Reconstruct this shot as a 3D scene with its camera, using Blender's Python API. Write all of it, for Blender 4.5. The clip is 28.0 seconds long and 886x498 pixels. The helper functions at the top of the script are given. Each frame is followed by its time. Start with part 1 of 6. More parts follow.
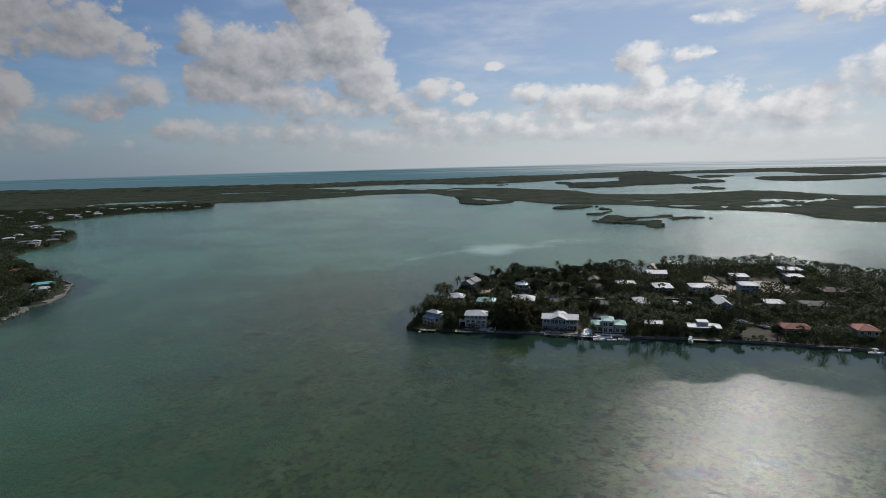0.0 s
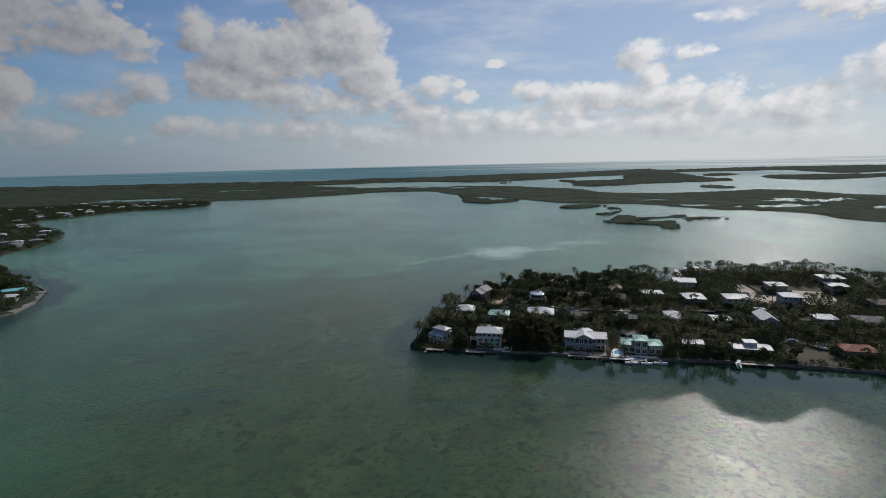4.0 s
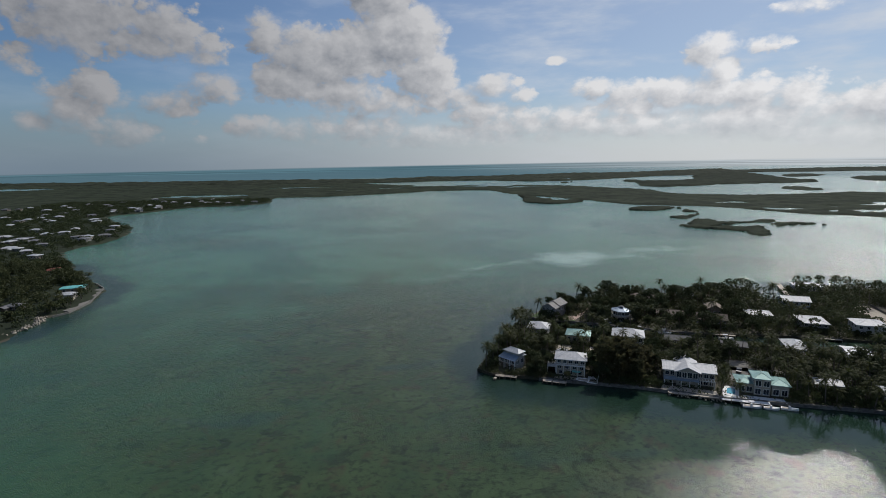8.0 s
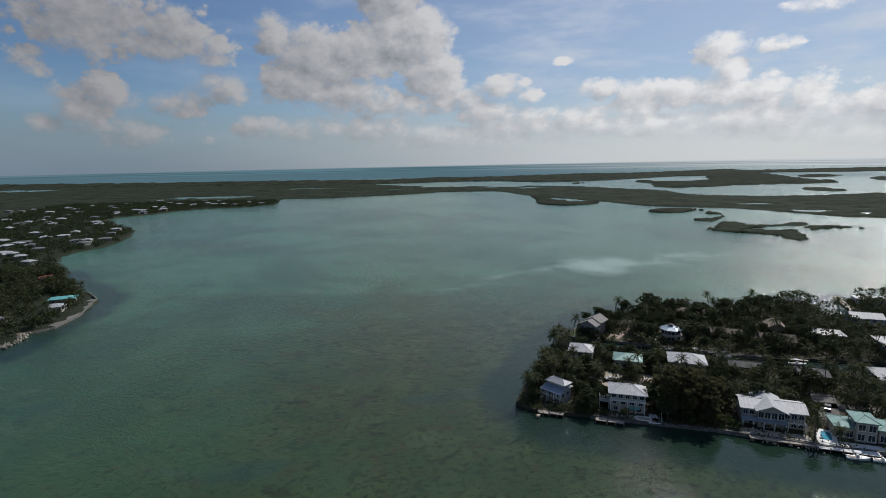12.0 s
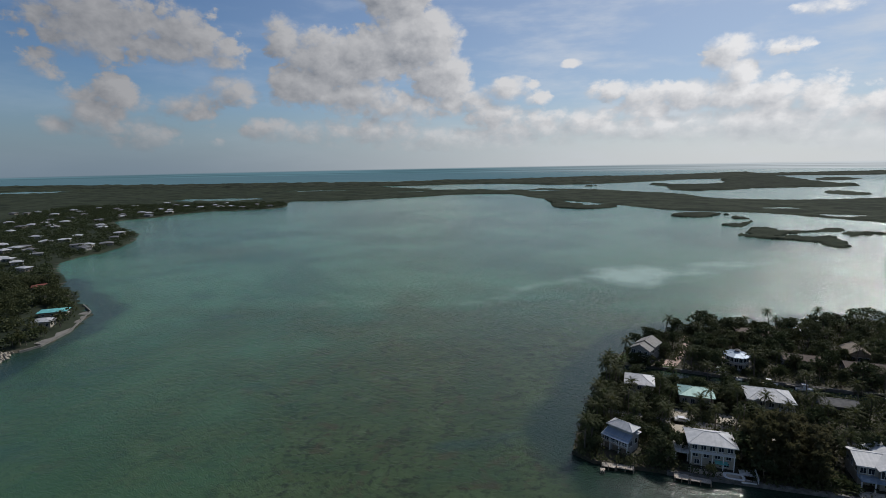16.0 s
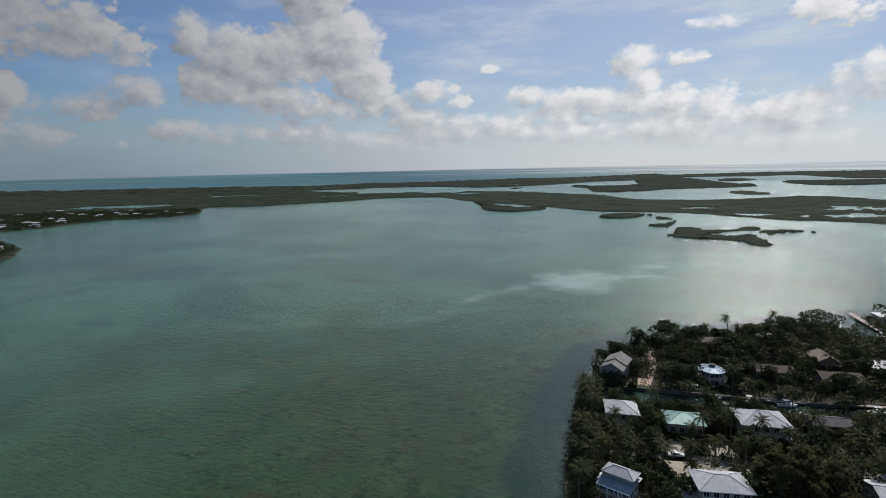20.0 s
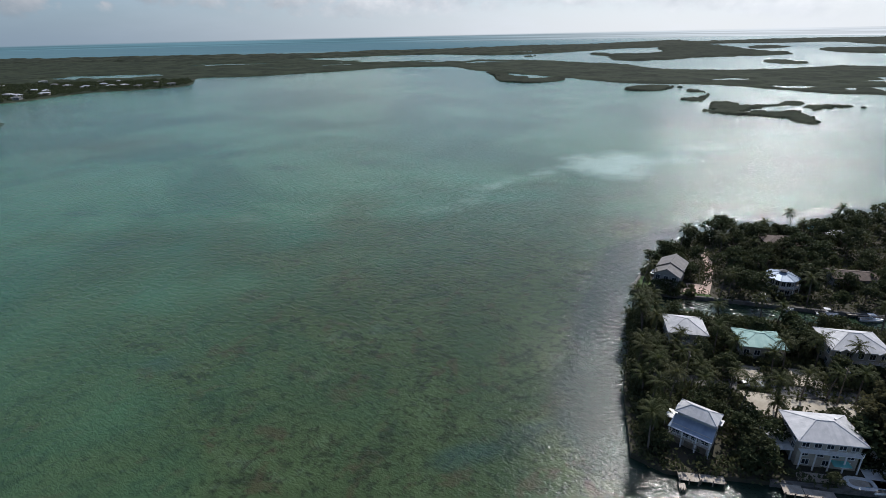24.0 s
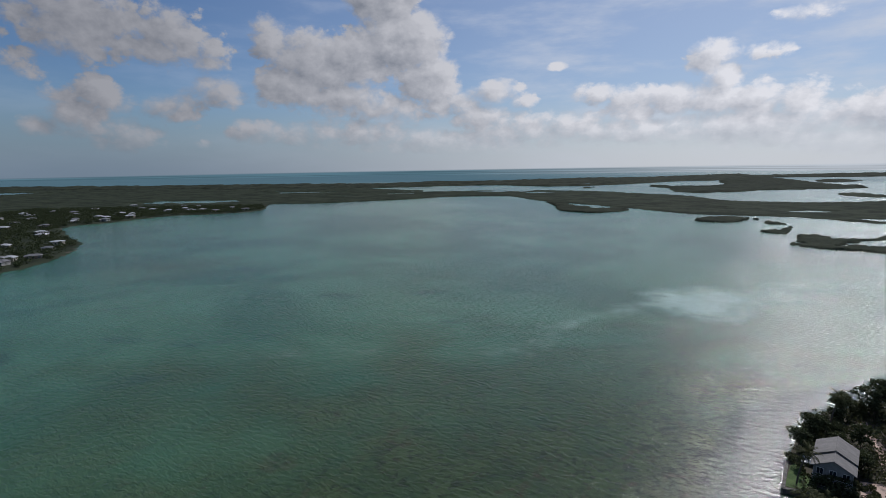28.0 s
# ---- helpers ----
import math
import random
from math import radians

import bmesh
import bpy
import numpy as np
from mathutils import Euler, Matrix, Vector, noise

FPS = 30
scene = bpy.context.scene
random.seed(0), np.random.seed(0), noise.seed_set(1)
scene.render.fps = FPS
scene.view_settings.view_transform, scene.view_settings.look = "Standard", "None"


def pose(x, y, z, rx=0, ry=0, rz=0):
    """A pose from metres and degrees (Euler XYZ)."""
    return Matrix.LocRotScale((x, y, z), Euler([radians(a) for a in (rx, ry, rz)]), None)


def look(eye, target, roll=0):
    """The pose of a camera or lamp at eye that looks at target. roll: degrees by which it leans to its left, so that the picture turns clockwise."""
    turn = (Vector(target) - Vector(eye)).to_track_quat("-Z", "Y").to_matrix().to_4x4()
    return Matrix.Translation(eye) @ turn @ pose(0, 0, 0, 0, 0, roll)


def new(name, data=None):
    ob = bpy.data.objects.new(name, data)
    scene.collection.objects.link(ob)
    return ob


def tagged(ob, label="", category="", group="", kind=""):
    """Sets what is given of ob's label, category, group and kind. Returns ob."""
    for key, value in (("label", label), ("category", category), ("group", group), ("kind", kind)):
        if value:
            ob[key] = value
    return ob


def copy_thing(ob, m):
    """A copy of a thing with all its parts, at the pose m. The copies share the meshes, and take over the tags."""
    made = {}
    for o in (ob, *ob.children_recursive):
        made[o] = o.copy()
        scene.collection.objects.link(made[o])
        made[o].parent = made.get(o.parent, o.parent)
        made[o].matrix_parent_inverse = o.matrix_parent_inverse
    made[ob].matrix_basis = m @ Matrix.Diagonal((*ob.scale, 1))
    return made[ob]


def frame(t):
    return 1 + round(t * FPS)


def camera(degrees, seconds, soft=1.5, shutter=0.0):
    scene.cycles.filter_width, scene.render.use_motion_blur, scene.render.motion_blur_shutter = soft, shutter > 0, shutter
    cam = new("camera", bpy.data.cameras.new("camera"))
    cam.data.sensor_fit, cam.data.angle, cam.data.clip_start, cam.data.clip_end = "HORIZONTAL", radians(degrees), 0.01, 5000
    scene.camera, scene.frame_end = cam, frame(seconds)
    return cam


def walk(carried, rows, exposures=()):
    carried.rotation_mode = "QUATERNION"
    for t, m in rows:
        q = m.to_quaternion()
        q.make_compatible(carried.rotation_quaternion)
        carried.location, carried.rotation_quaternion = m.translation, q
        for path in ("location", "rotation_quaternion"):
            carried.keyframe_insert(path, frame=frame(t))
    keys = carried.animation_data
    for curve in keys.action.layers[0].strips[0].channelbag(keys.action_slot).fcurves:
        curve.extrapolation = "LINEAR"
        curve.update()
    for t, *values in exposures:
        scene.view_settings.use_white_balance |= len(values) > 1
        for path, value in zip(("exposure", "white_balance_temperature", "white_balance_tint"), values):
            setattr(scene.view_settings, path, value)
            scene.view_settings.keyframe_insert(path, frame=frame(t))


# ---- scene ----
cam = camera(80.10, 28.0, 0.75)


def gimbal(x, y, z, yaw, pitch, roll):
    """The drone's camera: yaw to the left from +y, pitch up, roll to the left, in degrees."""
    return pose(x, y, z) @ pose(0, 0, 0, 0, 0, yaw) @ pose(0, 0, 0, 90 + pitch) @ pose(0, 0, 0, 0, 0, roll)


PATH = [
    (0, gimbal(2.46, -1.93, 80.92, -14.43, -9.09, -1.18)),
    (0.5, gimbal(3.22, 2.11, 80.89, -14.44, -9.17, -1.19)),
    (1, gimbal(3.94, 6.13, 80.85, -14.44, -9.20, -1.20)),
    (1.5, gimbal(4.61, 10.11, 80.80, -14.44, -9.23, -1.21)),
    (2, gimbal(5.24, 14.08, 80.76, -14.44, -9.29, -1.15)),
    (2.5, gimbal(5.81, 18.04, 80.71, -14.41, -9.32, -1.11)),
    (4.5, gimbal(7.39, 33.72, 80.51, -14.20, -9.36, -0.97)),
    (5, gimbal(7.60, 37.62, 80.45, -12.66, -9.35, -0.90)),
    (5.5, gimbal(7.73, 41.51, 80.40, -9.73, -9.36, -0.80)),
    (6, gimbal(7.78, 45.39, 80.34, -9.06, -9.39, -0.78)),
    (6.5, gimbal(7.75, 49.26, 80.29, -8.84, -9.42, -0.76)),
    (7, gimbal(7.64, 53.12, 80.23, -8.62, -9.42, -0.77)),
    (7.5, gimbal(7.46, 56.97, 80.17, -8.43, -9.44, -0.80)),
    (8, gimbal(7.20, 60.82, 80.11, -8.29, -9.42, -0.81)),
    (8.5, gimbal(6.87, 64.65, 80.05, -8.15, -9.46, -0.83)),
    (9, gimbal(6.48, 68.47, 80.00, -8.01, -9.43, -0.79)),
    (9.5, gimbal(6.02, 72.29, 79.94, -7.92, -9.42, -0.85)),
    (10, gimbal(5.50, 76.09, 79.89, -7.91, -9.42, -0.90)),
    (10.5, gimbal(4.93, 79.88, 79.83, -7.83, -9.41, -0.91)),
    (11, gimbal(4.32, 83.66, 79.78, -7.77, -9.36, -0.95)),
    (11.5, gimbal(3.66, 87.43, 79.73, -7.72, -9.37, -0.90)),
    (12, gimbal(2.97, 91.19, 79.68, -7.55, -9.34, -0.86)),
    (12.5, gimbal(2.25, 94.94, 79.63, -7.39, -9.31, -0.83)),
    (14.5, gimbal(-0.74, 109.86, 79.44, -7.07, -9.23, -0.80)),
    (15, gimbal(-1.48, 113.58, 79.40, -6.96, -9.19, -0.74)),
    (15.5, gimbal(-2.20, 117.29, 79.35, -6.85, -9.14, -0.75)),
    (16, gimbal(-2.90, 121.01, 79.31, -6.77, -9.09, -0.76)),
    (16.5, gimbal(-3.57, 124.73, 79.26, -10.50, -9.06, -0.92)),
    (17, gimbal(-4.20, 128.45, 79.21, -15.60, -9.01, -1.23)),
    (17.5, gimbal(-4.78, 132.18, 79.16, -15.60, -8.95, -1.28)),
    (18, gimbal(-5.32, 135.91, 79.10, -15.39, -8.90, -1.22)),
    (18.5, gimbal(-5.80, 139.66, 79.04, -15.22, -8.88, -1.13)),
    (19, gimbal(-6.21, 143.42, 78.97, -15.09, -8.89, -1.03)),
    (19.5, gimbal(-6.57, 147.20, 78.89, -15.00, -8.87, -0.98)),
    (20, gimbal(-6.85, 150.99, 78.81, -14.94, -8.87, -0.91)),
    (20.5, gimbal(-7.07, 154.80, 78.71, -14.88, -8.87, -0.89)),
    (21, gimbal(-7.22, 158.63, 78.60, -14.73, -8.87, -0.85)),
    (21.5, gimbal(-7.29, 162.48, 78.48, -14.49, -12.48, -0.83)),
    (22, gimbal(-7.29, 166.35, 78.34, -14.36, -18.70, -0.73)),
    (22.5, gimbal(-7.23, 170.24, 78.18, -14.30, -24.98, -0.77)),
    (24.5, gimbal(-6.39, 186.02, 77.32, -13.86, -18.81, -1.14)),
    (25, gimbal(-6.07, 190.01, 77.03, -14.02, -12.11, -0.90)),
    (25.5, gimbal(-5.73, 194.00, 76.70, -13.84, -8.81, -1.09)),
    (26, gimbal(-5.39, 198.00, 76.33, -9.57, -8.86, -0.77)),
    (26.5, gimbal(-5.06, 202.00, 75.92, -8.84, -8.85, -0.75)),
    (27, gimbal(-4.75, 205.99, 75.47, -8.53, -8.86, -0.73)),
    (27.5, gimbal(-4.50, 209.96, 74.96, -8.31, -8.85, -0.71)),
    (28, gimbal(-4.32, 213.90, 74.40, -8.15, -8.89, -0.64)),
]
walk(cam, PATH, [(0, -0.06, 6500, 10), (8, -0.03, 6500, 10), (21, 0.03, 6500, 10), (22.5, 0.2, 6480, 10), (24.5, 0.48, 6250, 13), (25.2, 0.3, 6180, 14), (26, -0.04, 6220, 13), (28, -0.1, 6220, 13)])

# ---------------------------------------------------------------- sun, sky, exposure
SUN_AZ, SUN_EL = 46.0, 42.0          # degrees from +y towards +x, and above the horizon
scene.view_settings.exposure = 0.0


def link(nt, a, b):
    nt.links.new(a, b)


def put(nt, sock, v):
    """Sets a socket: a number, a tuple, or another node's output."""
    if hasattr(v, "is_output"):
        nt.links.new(v, sock)
    elif isinstance(v, (tuple, list)) and sock.type == "RGBA" and len(v) == 3:
        sock.default_value = (*v, 1)
    else:
        sock.default_value = v


def calc(nt, op, a, b=0.0, c=0.0, clamp=False):
    n = nt.nodes.new("ShaderNodeMath")
    n.operation, n.use_clamp = op, clamp
    for s, v in zip(n.inputs, (a, b, c)):
        put(nt, s, v)
    return n.outputs[0]


def vcalc(nt, op, a, b=(0, 0, 0)):
    n = nt.nodes.new("ShaderNodeVectorMath")
    n.operation = op
    put(nt, n.inputs[0], a)
    put(nt, n.inputs[1], b)
    return n.outputs[0]


def grain(nt, vec, scale, detail=4.0, rough=0.55, warp=0.0):
    n = nt.nodes.new("ShaderNodeTexNoise")
    put(nt, n.inputs["Vector"], vec)
    n.inputs["Scale"].default_value, n.inputs["Detail"].default_value = scale, detail
    n.inputs["Roughness"].default_value, n.inputs["Distortion"].default_value = rough, warp
    return n.outputs[0]


def blend(nt, fac, a, b, mode="MIX"):
    n = nt.nodes.new("ShaderNodeMix")
    n.data_type, n.blend_type = "RGBA", mode
    put(nt, n.inputs[0], fac)
    put(nt, n.inputs[6], a)
    put(nt, n.inputs[7], b)
    return n.outputs[2]


def remap(nt, v, a, b, c=0.0, d=1.0, smooth=True):
    n = nt.nodes.new("ShaderNodeMapRange")
    n.interpolation_type = "SMOOTHSTEP" if smooth else "LINEAR"
    for s, w in zip(n.inputs, (v, a, b, c, d)):
        put(nt, s, w)
    return n.outputs[0]


def make_sky():
    world = bpy.data.worlds.new("sky")
    scene.world = world
    world.use_nodes = True
    nt = world.node_tree
    nt.nodes.clear()
    way = nt.nodes.new("ShaderNodeTexCoord").outputs["Generated"]
    sky = nt.nodes.new("ShaderNodeTexSky")
    sky.sky_type, sky.sun_disc = "NISHITA", False
    sky.sun_elevation, sky.sun_rotation = radians(SUN_EL), radians(SUN_AZ)
    sky.air_density, sky.dust_density, sky.ozone_density = 1.0, 0.6, 1.2
    xyz = nt.nodes.new("ShaderNodeSeparateXYZ")
    link(nt, way, xyz.inputs[0])
    x, y, z = xyz.outputs
    az = calc(nt, "MULTIPLY", calc(nt, "ARCTAN2", x, y), 57.2958)
    el = calc(nt, "MULTIPLY", calc(nt, "ARCSINE", z), 57.2958)
    flat = nt.nodes.new("ShaderNodeCombineXYZ")
    link(nt, az, flat.inputs[0])
    put(nt, flat.inputs[1], calc(nt, "MULTIPLY", el, 1.35))
    p = flat.outputs[0]

    # heaps of cumulus: azimuth, elevation, half width, half height, in degrees, and weight
    tower = [(2.6, 17.6, 4.6, 4.2, 1.9), (4.5, 12.6, 4.6, 3.4, 1.8), (6.8, 8.8, 3.8, 3.1, 1.4), (-0.4, 10.9, 4.2, 3.2, 1.4), (-4.9, 10.5, 5.0, 3.2, 1.3),
             (-8.9, 12.2, 2.2, 2.5, 1.1), (-7.3, 8.1, 4.1, 2.7, 1.2), (-1.7, 6.8, 6.6, 1.9, 1.1), (7.9, 6.2, 3.0, 1.5, 1.0), (3.5, 6.0, 6.5, 1.6, 1.0)]
    west_bank = [(-25.3, 12.2, 6.2, 3.3, 0.9), (-19.2, 12.2, 5.2, 3.0, 0.95), (-15.1, 11.0, 2.8, 2.1, 0.8), (-28.6, 9.2, 2.2, 1.4, 0.6), (-25.6, 5.1, 3.0, 2.5, 1.0),
                 (-23.8, 6.6, 3.0, 1.9, 1.05), (-22.2, 3.1, 3.2, 1.8, 1.0), (-28.3, 3.8, 2.0, 1.1, 0.9), (-17.7, 5.6, 3.3, 1.8, 0.85), (-13.9, 7.3, 2.8, 1.8, 0.85),
                 (-10.8, 3.7, 3.6, 1.3, 1.0), (-7.3, 3.1, 3.2, 1.0, 0.9), (-15.8, 2.5, 0.9, 0.6, 0.5)]
    gap_puffs = [(14.0, 7.7, 3.4, 1.3, 1.1), (16.8, 6.8, 1.8, 1.0, 1.0), (20.2, 9.9, 1.2, 0.45, 0.8), (15.9, 3.9, 5.6, 1.9, 1.1), (21.7, 3.9, 4.8, 1.8, 1.1),
                 (12.1, 5.0, 3.4, 1.6, 1.1), (-0.7, 3.5, 8.5, 1.8, 0.85), (8.8, 2.6, 14, 1.5, 0.9), (10.2, 6.3, 2.4, 1.4, 1.0)]
    east_bank = [(34.3, 9.8, 2.6, 1.8, 0.9), (35.5, 7.9, 2.1, 1.8, 1.1), (38.9, 9.5, 1.8, 0.9, 0.4), (23.9, 7.0, 2.4, 1.3, 1.0), (27.7, 5.8, 3.4, 2.2, 1.2), (31.4, 6.1, 2.6, 1.7, 1.2),
                 (35.3, 6.1, 3.0, 2.1, 1.2), (38.5, 5.8, 3.2, 2.0, 1.2), (41.8, 5.4, 3.0, 2.2, 1.2), (45.1, 4.2, 3.7, 2.2, 1.2), (49.0, 4.2, 4.2, 2.2, 1.2),
                 (27.3, 3.4, 7.0, 1.6, 1.0), (37.3, 3.3, 9.2, 2.2, 1.2), (46.9, 2.0, 8.1, 1.6, 1.0), (42.2, 12.7, 3.0, 0.7, 0.35), (50.5, 12.3, 3.5, 1.2, 0.45), (54, 7.0, 4, 2.4, 0.9)]
    heaps = tower + west_bank + gap_puffs + east_bank

    def heap_field(shift_az, shift_el):
        best = None
        for a, e, ra, re, w in heaps:
            da = calc(nt, "MULTIPLY", calc(nt, "SUBTRACT", az, a - shift_az), 1 / ra)
            de = calc(nt, "MULTIPLY", calc(nt, "SUBTRACT", el, e - shift_el), 1 / re)
            r2 = calc(nt, "MULTIPLY_ADD", da, da, calc(nt, "MULTIPLY", de, de))
            v = calc(nt, "MULTIPLY", calc(nt, "SUBTRACT", 1.0, r2), w)
            best = v if best is None else calc(nt, "MAXIMUM", best, v)
        return calc(nt, "MAXIMUM", best, -1.2)

    def billow(q, scale, detail):
        """Rounded lumps, as on the sunny side of a cumulus."""
        n = nt.nodes.new("ShaderNodeTexVoronoi")
        n.voronoi_dimensions, n.feature = "2D", "SMOOTH_F1"
        put(nt, n.inputs["Vector"], q)
        for key, v in (("Scale", scale), ("Detail", detail), ("Roughness", 0.5), ("Lacunarity", 2.1), ("Smoothness", 0.35)):
            n.inputs[key].default_value = v
        return n.outputs["Distance"]

    def density(shift_az, shift_el, lumps):
        q = vcalc(nt, "ADD", p, (shift_az, shift_el * 1.35, 0))
        bent = nt.nodes.new("ShaderNodeTexNoise")
        put(nt, bent.inputs["Vector"], q)
        bent.inputs["Scale"].default_value, bent.inputs["Detail"].default_value = 0.55, 4.0
        q2 = vcalc(nt, "ADD", q, vcalc(nt, "MULTIPLY", vcalc(nt, "SUBTRACT", bent.outputs["Color"], (0.5, 0.5, 0.5)), (1.5, 1.5, 0)))
        n = calc(nt, "MULTIPLY", calc(nt, "SUBTRACT", 0.9, billow(q2, 0.5, lumps)), 0.75)
        n = calc(nt, "MULTIPLY_ADD", calc(nt, "SUBTRACT", grain(nt, q, 0.17, 7.0, 0.66, 0.25), 0.5), 2.6, n)
        return calc(nt, "ADD", heap_field(shift_az, shift_el), n)

    thick = density(0, 0, 3.0)
    # crisp heads on the heavy heaps, ragged mist at their feet and in the thin ones
    loose = grain(nt, p, 0.16, 3, 0.5)
    soft_edge = calc(nt, "MULTIPLY_ADD", remap(nt, el, 5.0, 10.0, 0.6, 0.2), 1.0, remap(nt, loose, 0.4, 0.62, 0.15, 0.9))
    cover = remap(nt, thick, 0.0, calc(nt, "ADD", soft_edge, 0.05))
    # beyond the mapped stretch of sky a broken field of the same cumulus goes on
    spread = grain(nt, p, 0.06, 5, 0.6)
    other = remap(nt, spread, 0.48, 0.64, 0, 0.75)
    off = remap(nt, calc(nt, "ABSOLUTE", calc(nt, "SUBTRACT", az, 12)), 48, 60)
    off = calc(nt, "MAXIMUM", off, remap(nt, el, 21, 28))
    cover = calc(nt, "MAXIMUM", calc(nt, "MULTIPLY", cover, calc(nt, "SUBTRACT", 1.0, off)), calc(nt, "MULTIPLY", other, off))
    # bright rims towards the sun, greyer bellies
    facing = calc(nt, "SUBTRACT", thick, density(1.2, 1.0, 2.0))
    light = calc(nt, "ADD", 0.64, calc(nt, "MULTIPLY", facing, 0.4))
    light = calc(nt, "SUBTRACT", light, calc(nt, "MULTIPLY", remap(nt, thick, 0.5, 2.0), 0.1), clamp=True)
    near_sun = remap(nt, calc(nt, "ABSOLUTE", calc(nt, "SUBTRACT", az, SUN_AZ)), 5, 75, 1, 0)
    cloud = blend(nt, light, (2.9, 3.15, 3.6), (7.6, 7.6, 7.7))
    cloud = blend(nt, 1.0, cloud, blend(nt, near_sun, (0.46, 0.465, 0.48), (1.06, 1.06, 1.06)), "MULTIPLY")
    # clouds that face the sun, across the sky from it, are the whitest
    front_lit = remap(nt, calc(nt, "ABSOLUTE", calc(nt, "SUBTRACT", az, SUN_AZ)), 90, 140)
    cloud = blend(nt, 1.0, cloud, blend(nt, front_lit, (1, 1, 1), (1.3, 1.28, 1.25)), "MULTIPLY")
    # thin veil and pale haze over the horizon
    veil = calc(nt, "MULTIPLY", remap(nt, grain(nt, vcalc(nt, "MULTIPLY", p, (0.35, 1, 1)), 0.22, 5, 0.6), 0.42, 0.75, 0, 0.45), calc(nt, "ADD", 0.25, near_sun))
    veil = calc(nt, "ADD", veil, calc(nt, "MULTIPLY", near_sun, 0.3), clamp=True)
    veil = calc(nt, "MULTIPLY", veil, remap(nt, el, 16, 30, 1.0, 0.2))
    haze = remap(nt, el, 0.0, 7.5, 0.92, 0.0)
    haze_tint = blend(nt, near_sun, (1.7, 2.35, 3.1), (6.2, 6.5, 6.8))
    air = blend(nt, 1.0, sky.outputs[0], (0.43, 0.54, 0.68), "MULTIPLY")
    air = blend(nt, veil, air, (6.0, 6.4, 7.0))
    air = blend(nt, calc(nt, "MULTIPLY", haze, 0.85), air, haze_tint)
    seen = calc(nt, "MULTIPLY", cover, remap(nt, el, 0.3, 4.5, 0.15, 0.97))
    air = blend(nt, seen, air, cloud)
    # open sea past the end of the water sheet; sun glint painted in, silver sunwards
    ocean = blend(nt, remap(nt, az, 5, 50), (0.85, 1.65, 2.05), (4.8, 5.2, 5.5))
    swell = remap(nt, grain(nt, vcalc(nt, "MULTIPLY", p, (0.06, 7.0, 0)), 1.0, 3), 0.35, 0.65, 0.8, 1.2)
    ocean = blend(nt, 1.0, ocean, swell, "MULTIPLY")
    brim = calc(nt, "MULTIPLY_ADD", az, 0.006, -0.4)
    air = blend(nt, remap(nt, calc(nt, "SUBTRACT", el, brim), -0.14, 0.06, 1, 0), air, ocean)
    bg = nt.nodes.new("ShaderNodeBackground")
    link(nt, air, bg.inputs[0])
    bg.inputs[1].default_value = 0.1
    outp = nt.nodes.new("ShaderNodeOutputWorld")
    link(nt, bg.outputs[0], outp.inputs[0])


make_sky()
a, e = radians(SUN_AZ), radians(SUN_EL)
SUN_WAY = Vector((math.sin(a) * math.cos(e), math.cos(a) * math.cos(e), math.sin(e)))
sun = new("sun", bpy.data.lights.new("sun", "SUN"))
sun.data.energy, sun.data.angle, sun.data.color = 3.1, radians(0.53), (1.0, 0.96, 0.91)
sun.matrix_world = look(SUN_WAY * 900, (0, 0, 0))

# ---------------------------------------------------------------- materials
def material(name):
    m = bpy.data.materials.new(name)
    m.use_nodes = True
    nt = m.node_tree
    return m, nt, nt.nodes["Principled BSDF"]


def where(nt):
    return nt.nodes.new("ShaderNodeNewGeometry").outputs["Position"]


def relief(nt, bsdf, height, strength, dist):
    b = nt.nodes.new("ShaderNodeBump")
    b.inputs["Strength"].default_value, b.inputs["Distance"].default_value = strength, dist
    link(nt, height, b.inputs["Height"])
    link(nt, b.outputs[0], bsdf.inputs["Normal"])


def plain(name, dark, lightc, scale=1.5, rough=0.7, metal=0.0, bump=0.2, dist=0.02, fine=9.0, spec=0.5):
    """A weathered surface: two tones at two scales, with a fine relief."""
    m, nt, b = material(name)
    p = where(nt)
    coarse, small = grain(nt, p, scale, 5), grain(nt, p, scale * fine, 4)
    rnd = nt.nodes.new("ShaderNodeObjectInfo").outputs["Random"]
    f = calc(nt, "ADD", calc(nt, "MULTIPLY", coarse, 0.65), calc(nt, "MULTIPLY", small, 0.35))
    f = calc(nt, "ADD", remap(nt, f, 0.34, 0.66), calc(nt, "MULTIPLY", calc(nt, "SUBTRACT", rnd, 0.5), 0.3), clamp=True)
    put(nt, b.inputs["Base Color"], blend(nt, f, dark, lightc))
    put(nt, b.inputs["Roughness"], calc(nt, "ADD", rough - 0.08, calc(nt, "MULTIPLY", small, 0.16)))
    b.inputs["Metallic"].default_value = metal
    b.inputs["Specular IOR Level"].default_value = spec
    if bump:
        relief(nt, b, small, bump, dist)
    return m


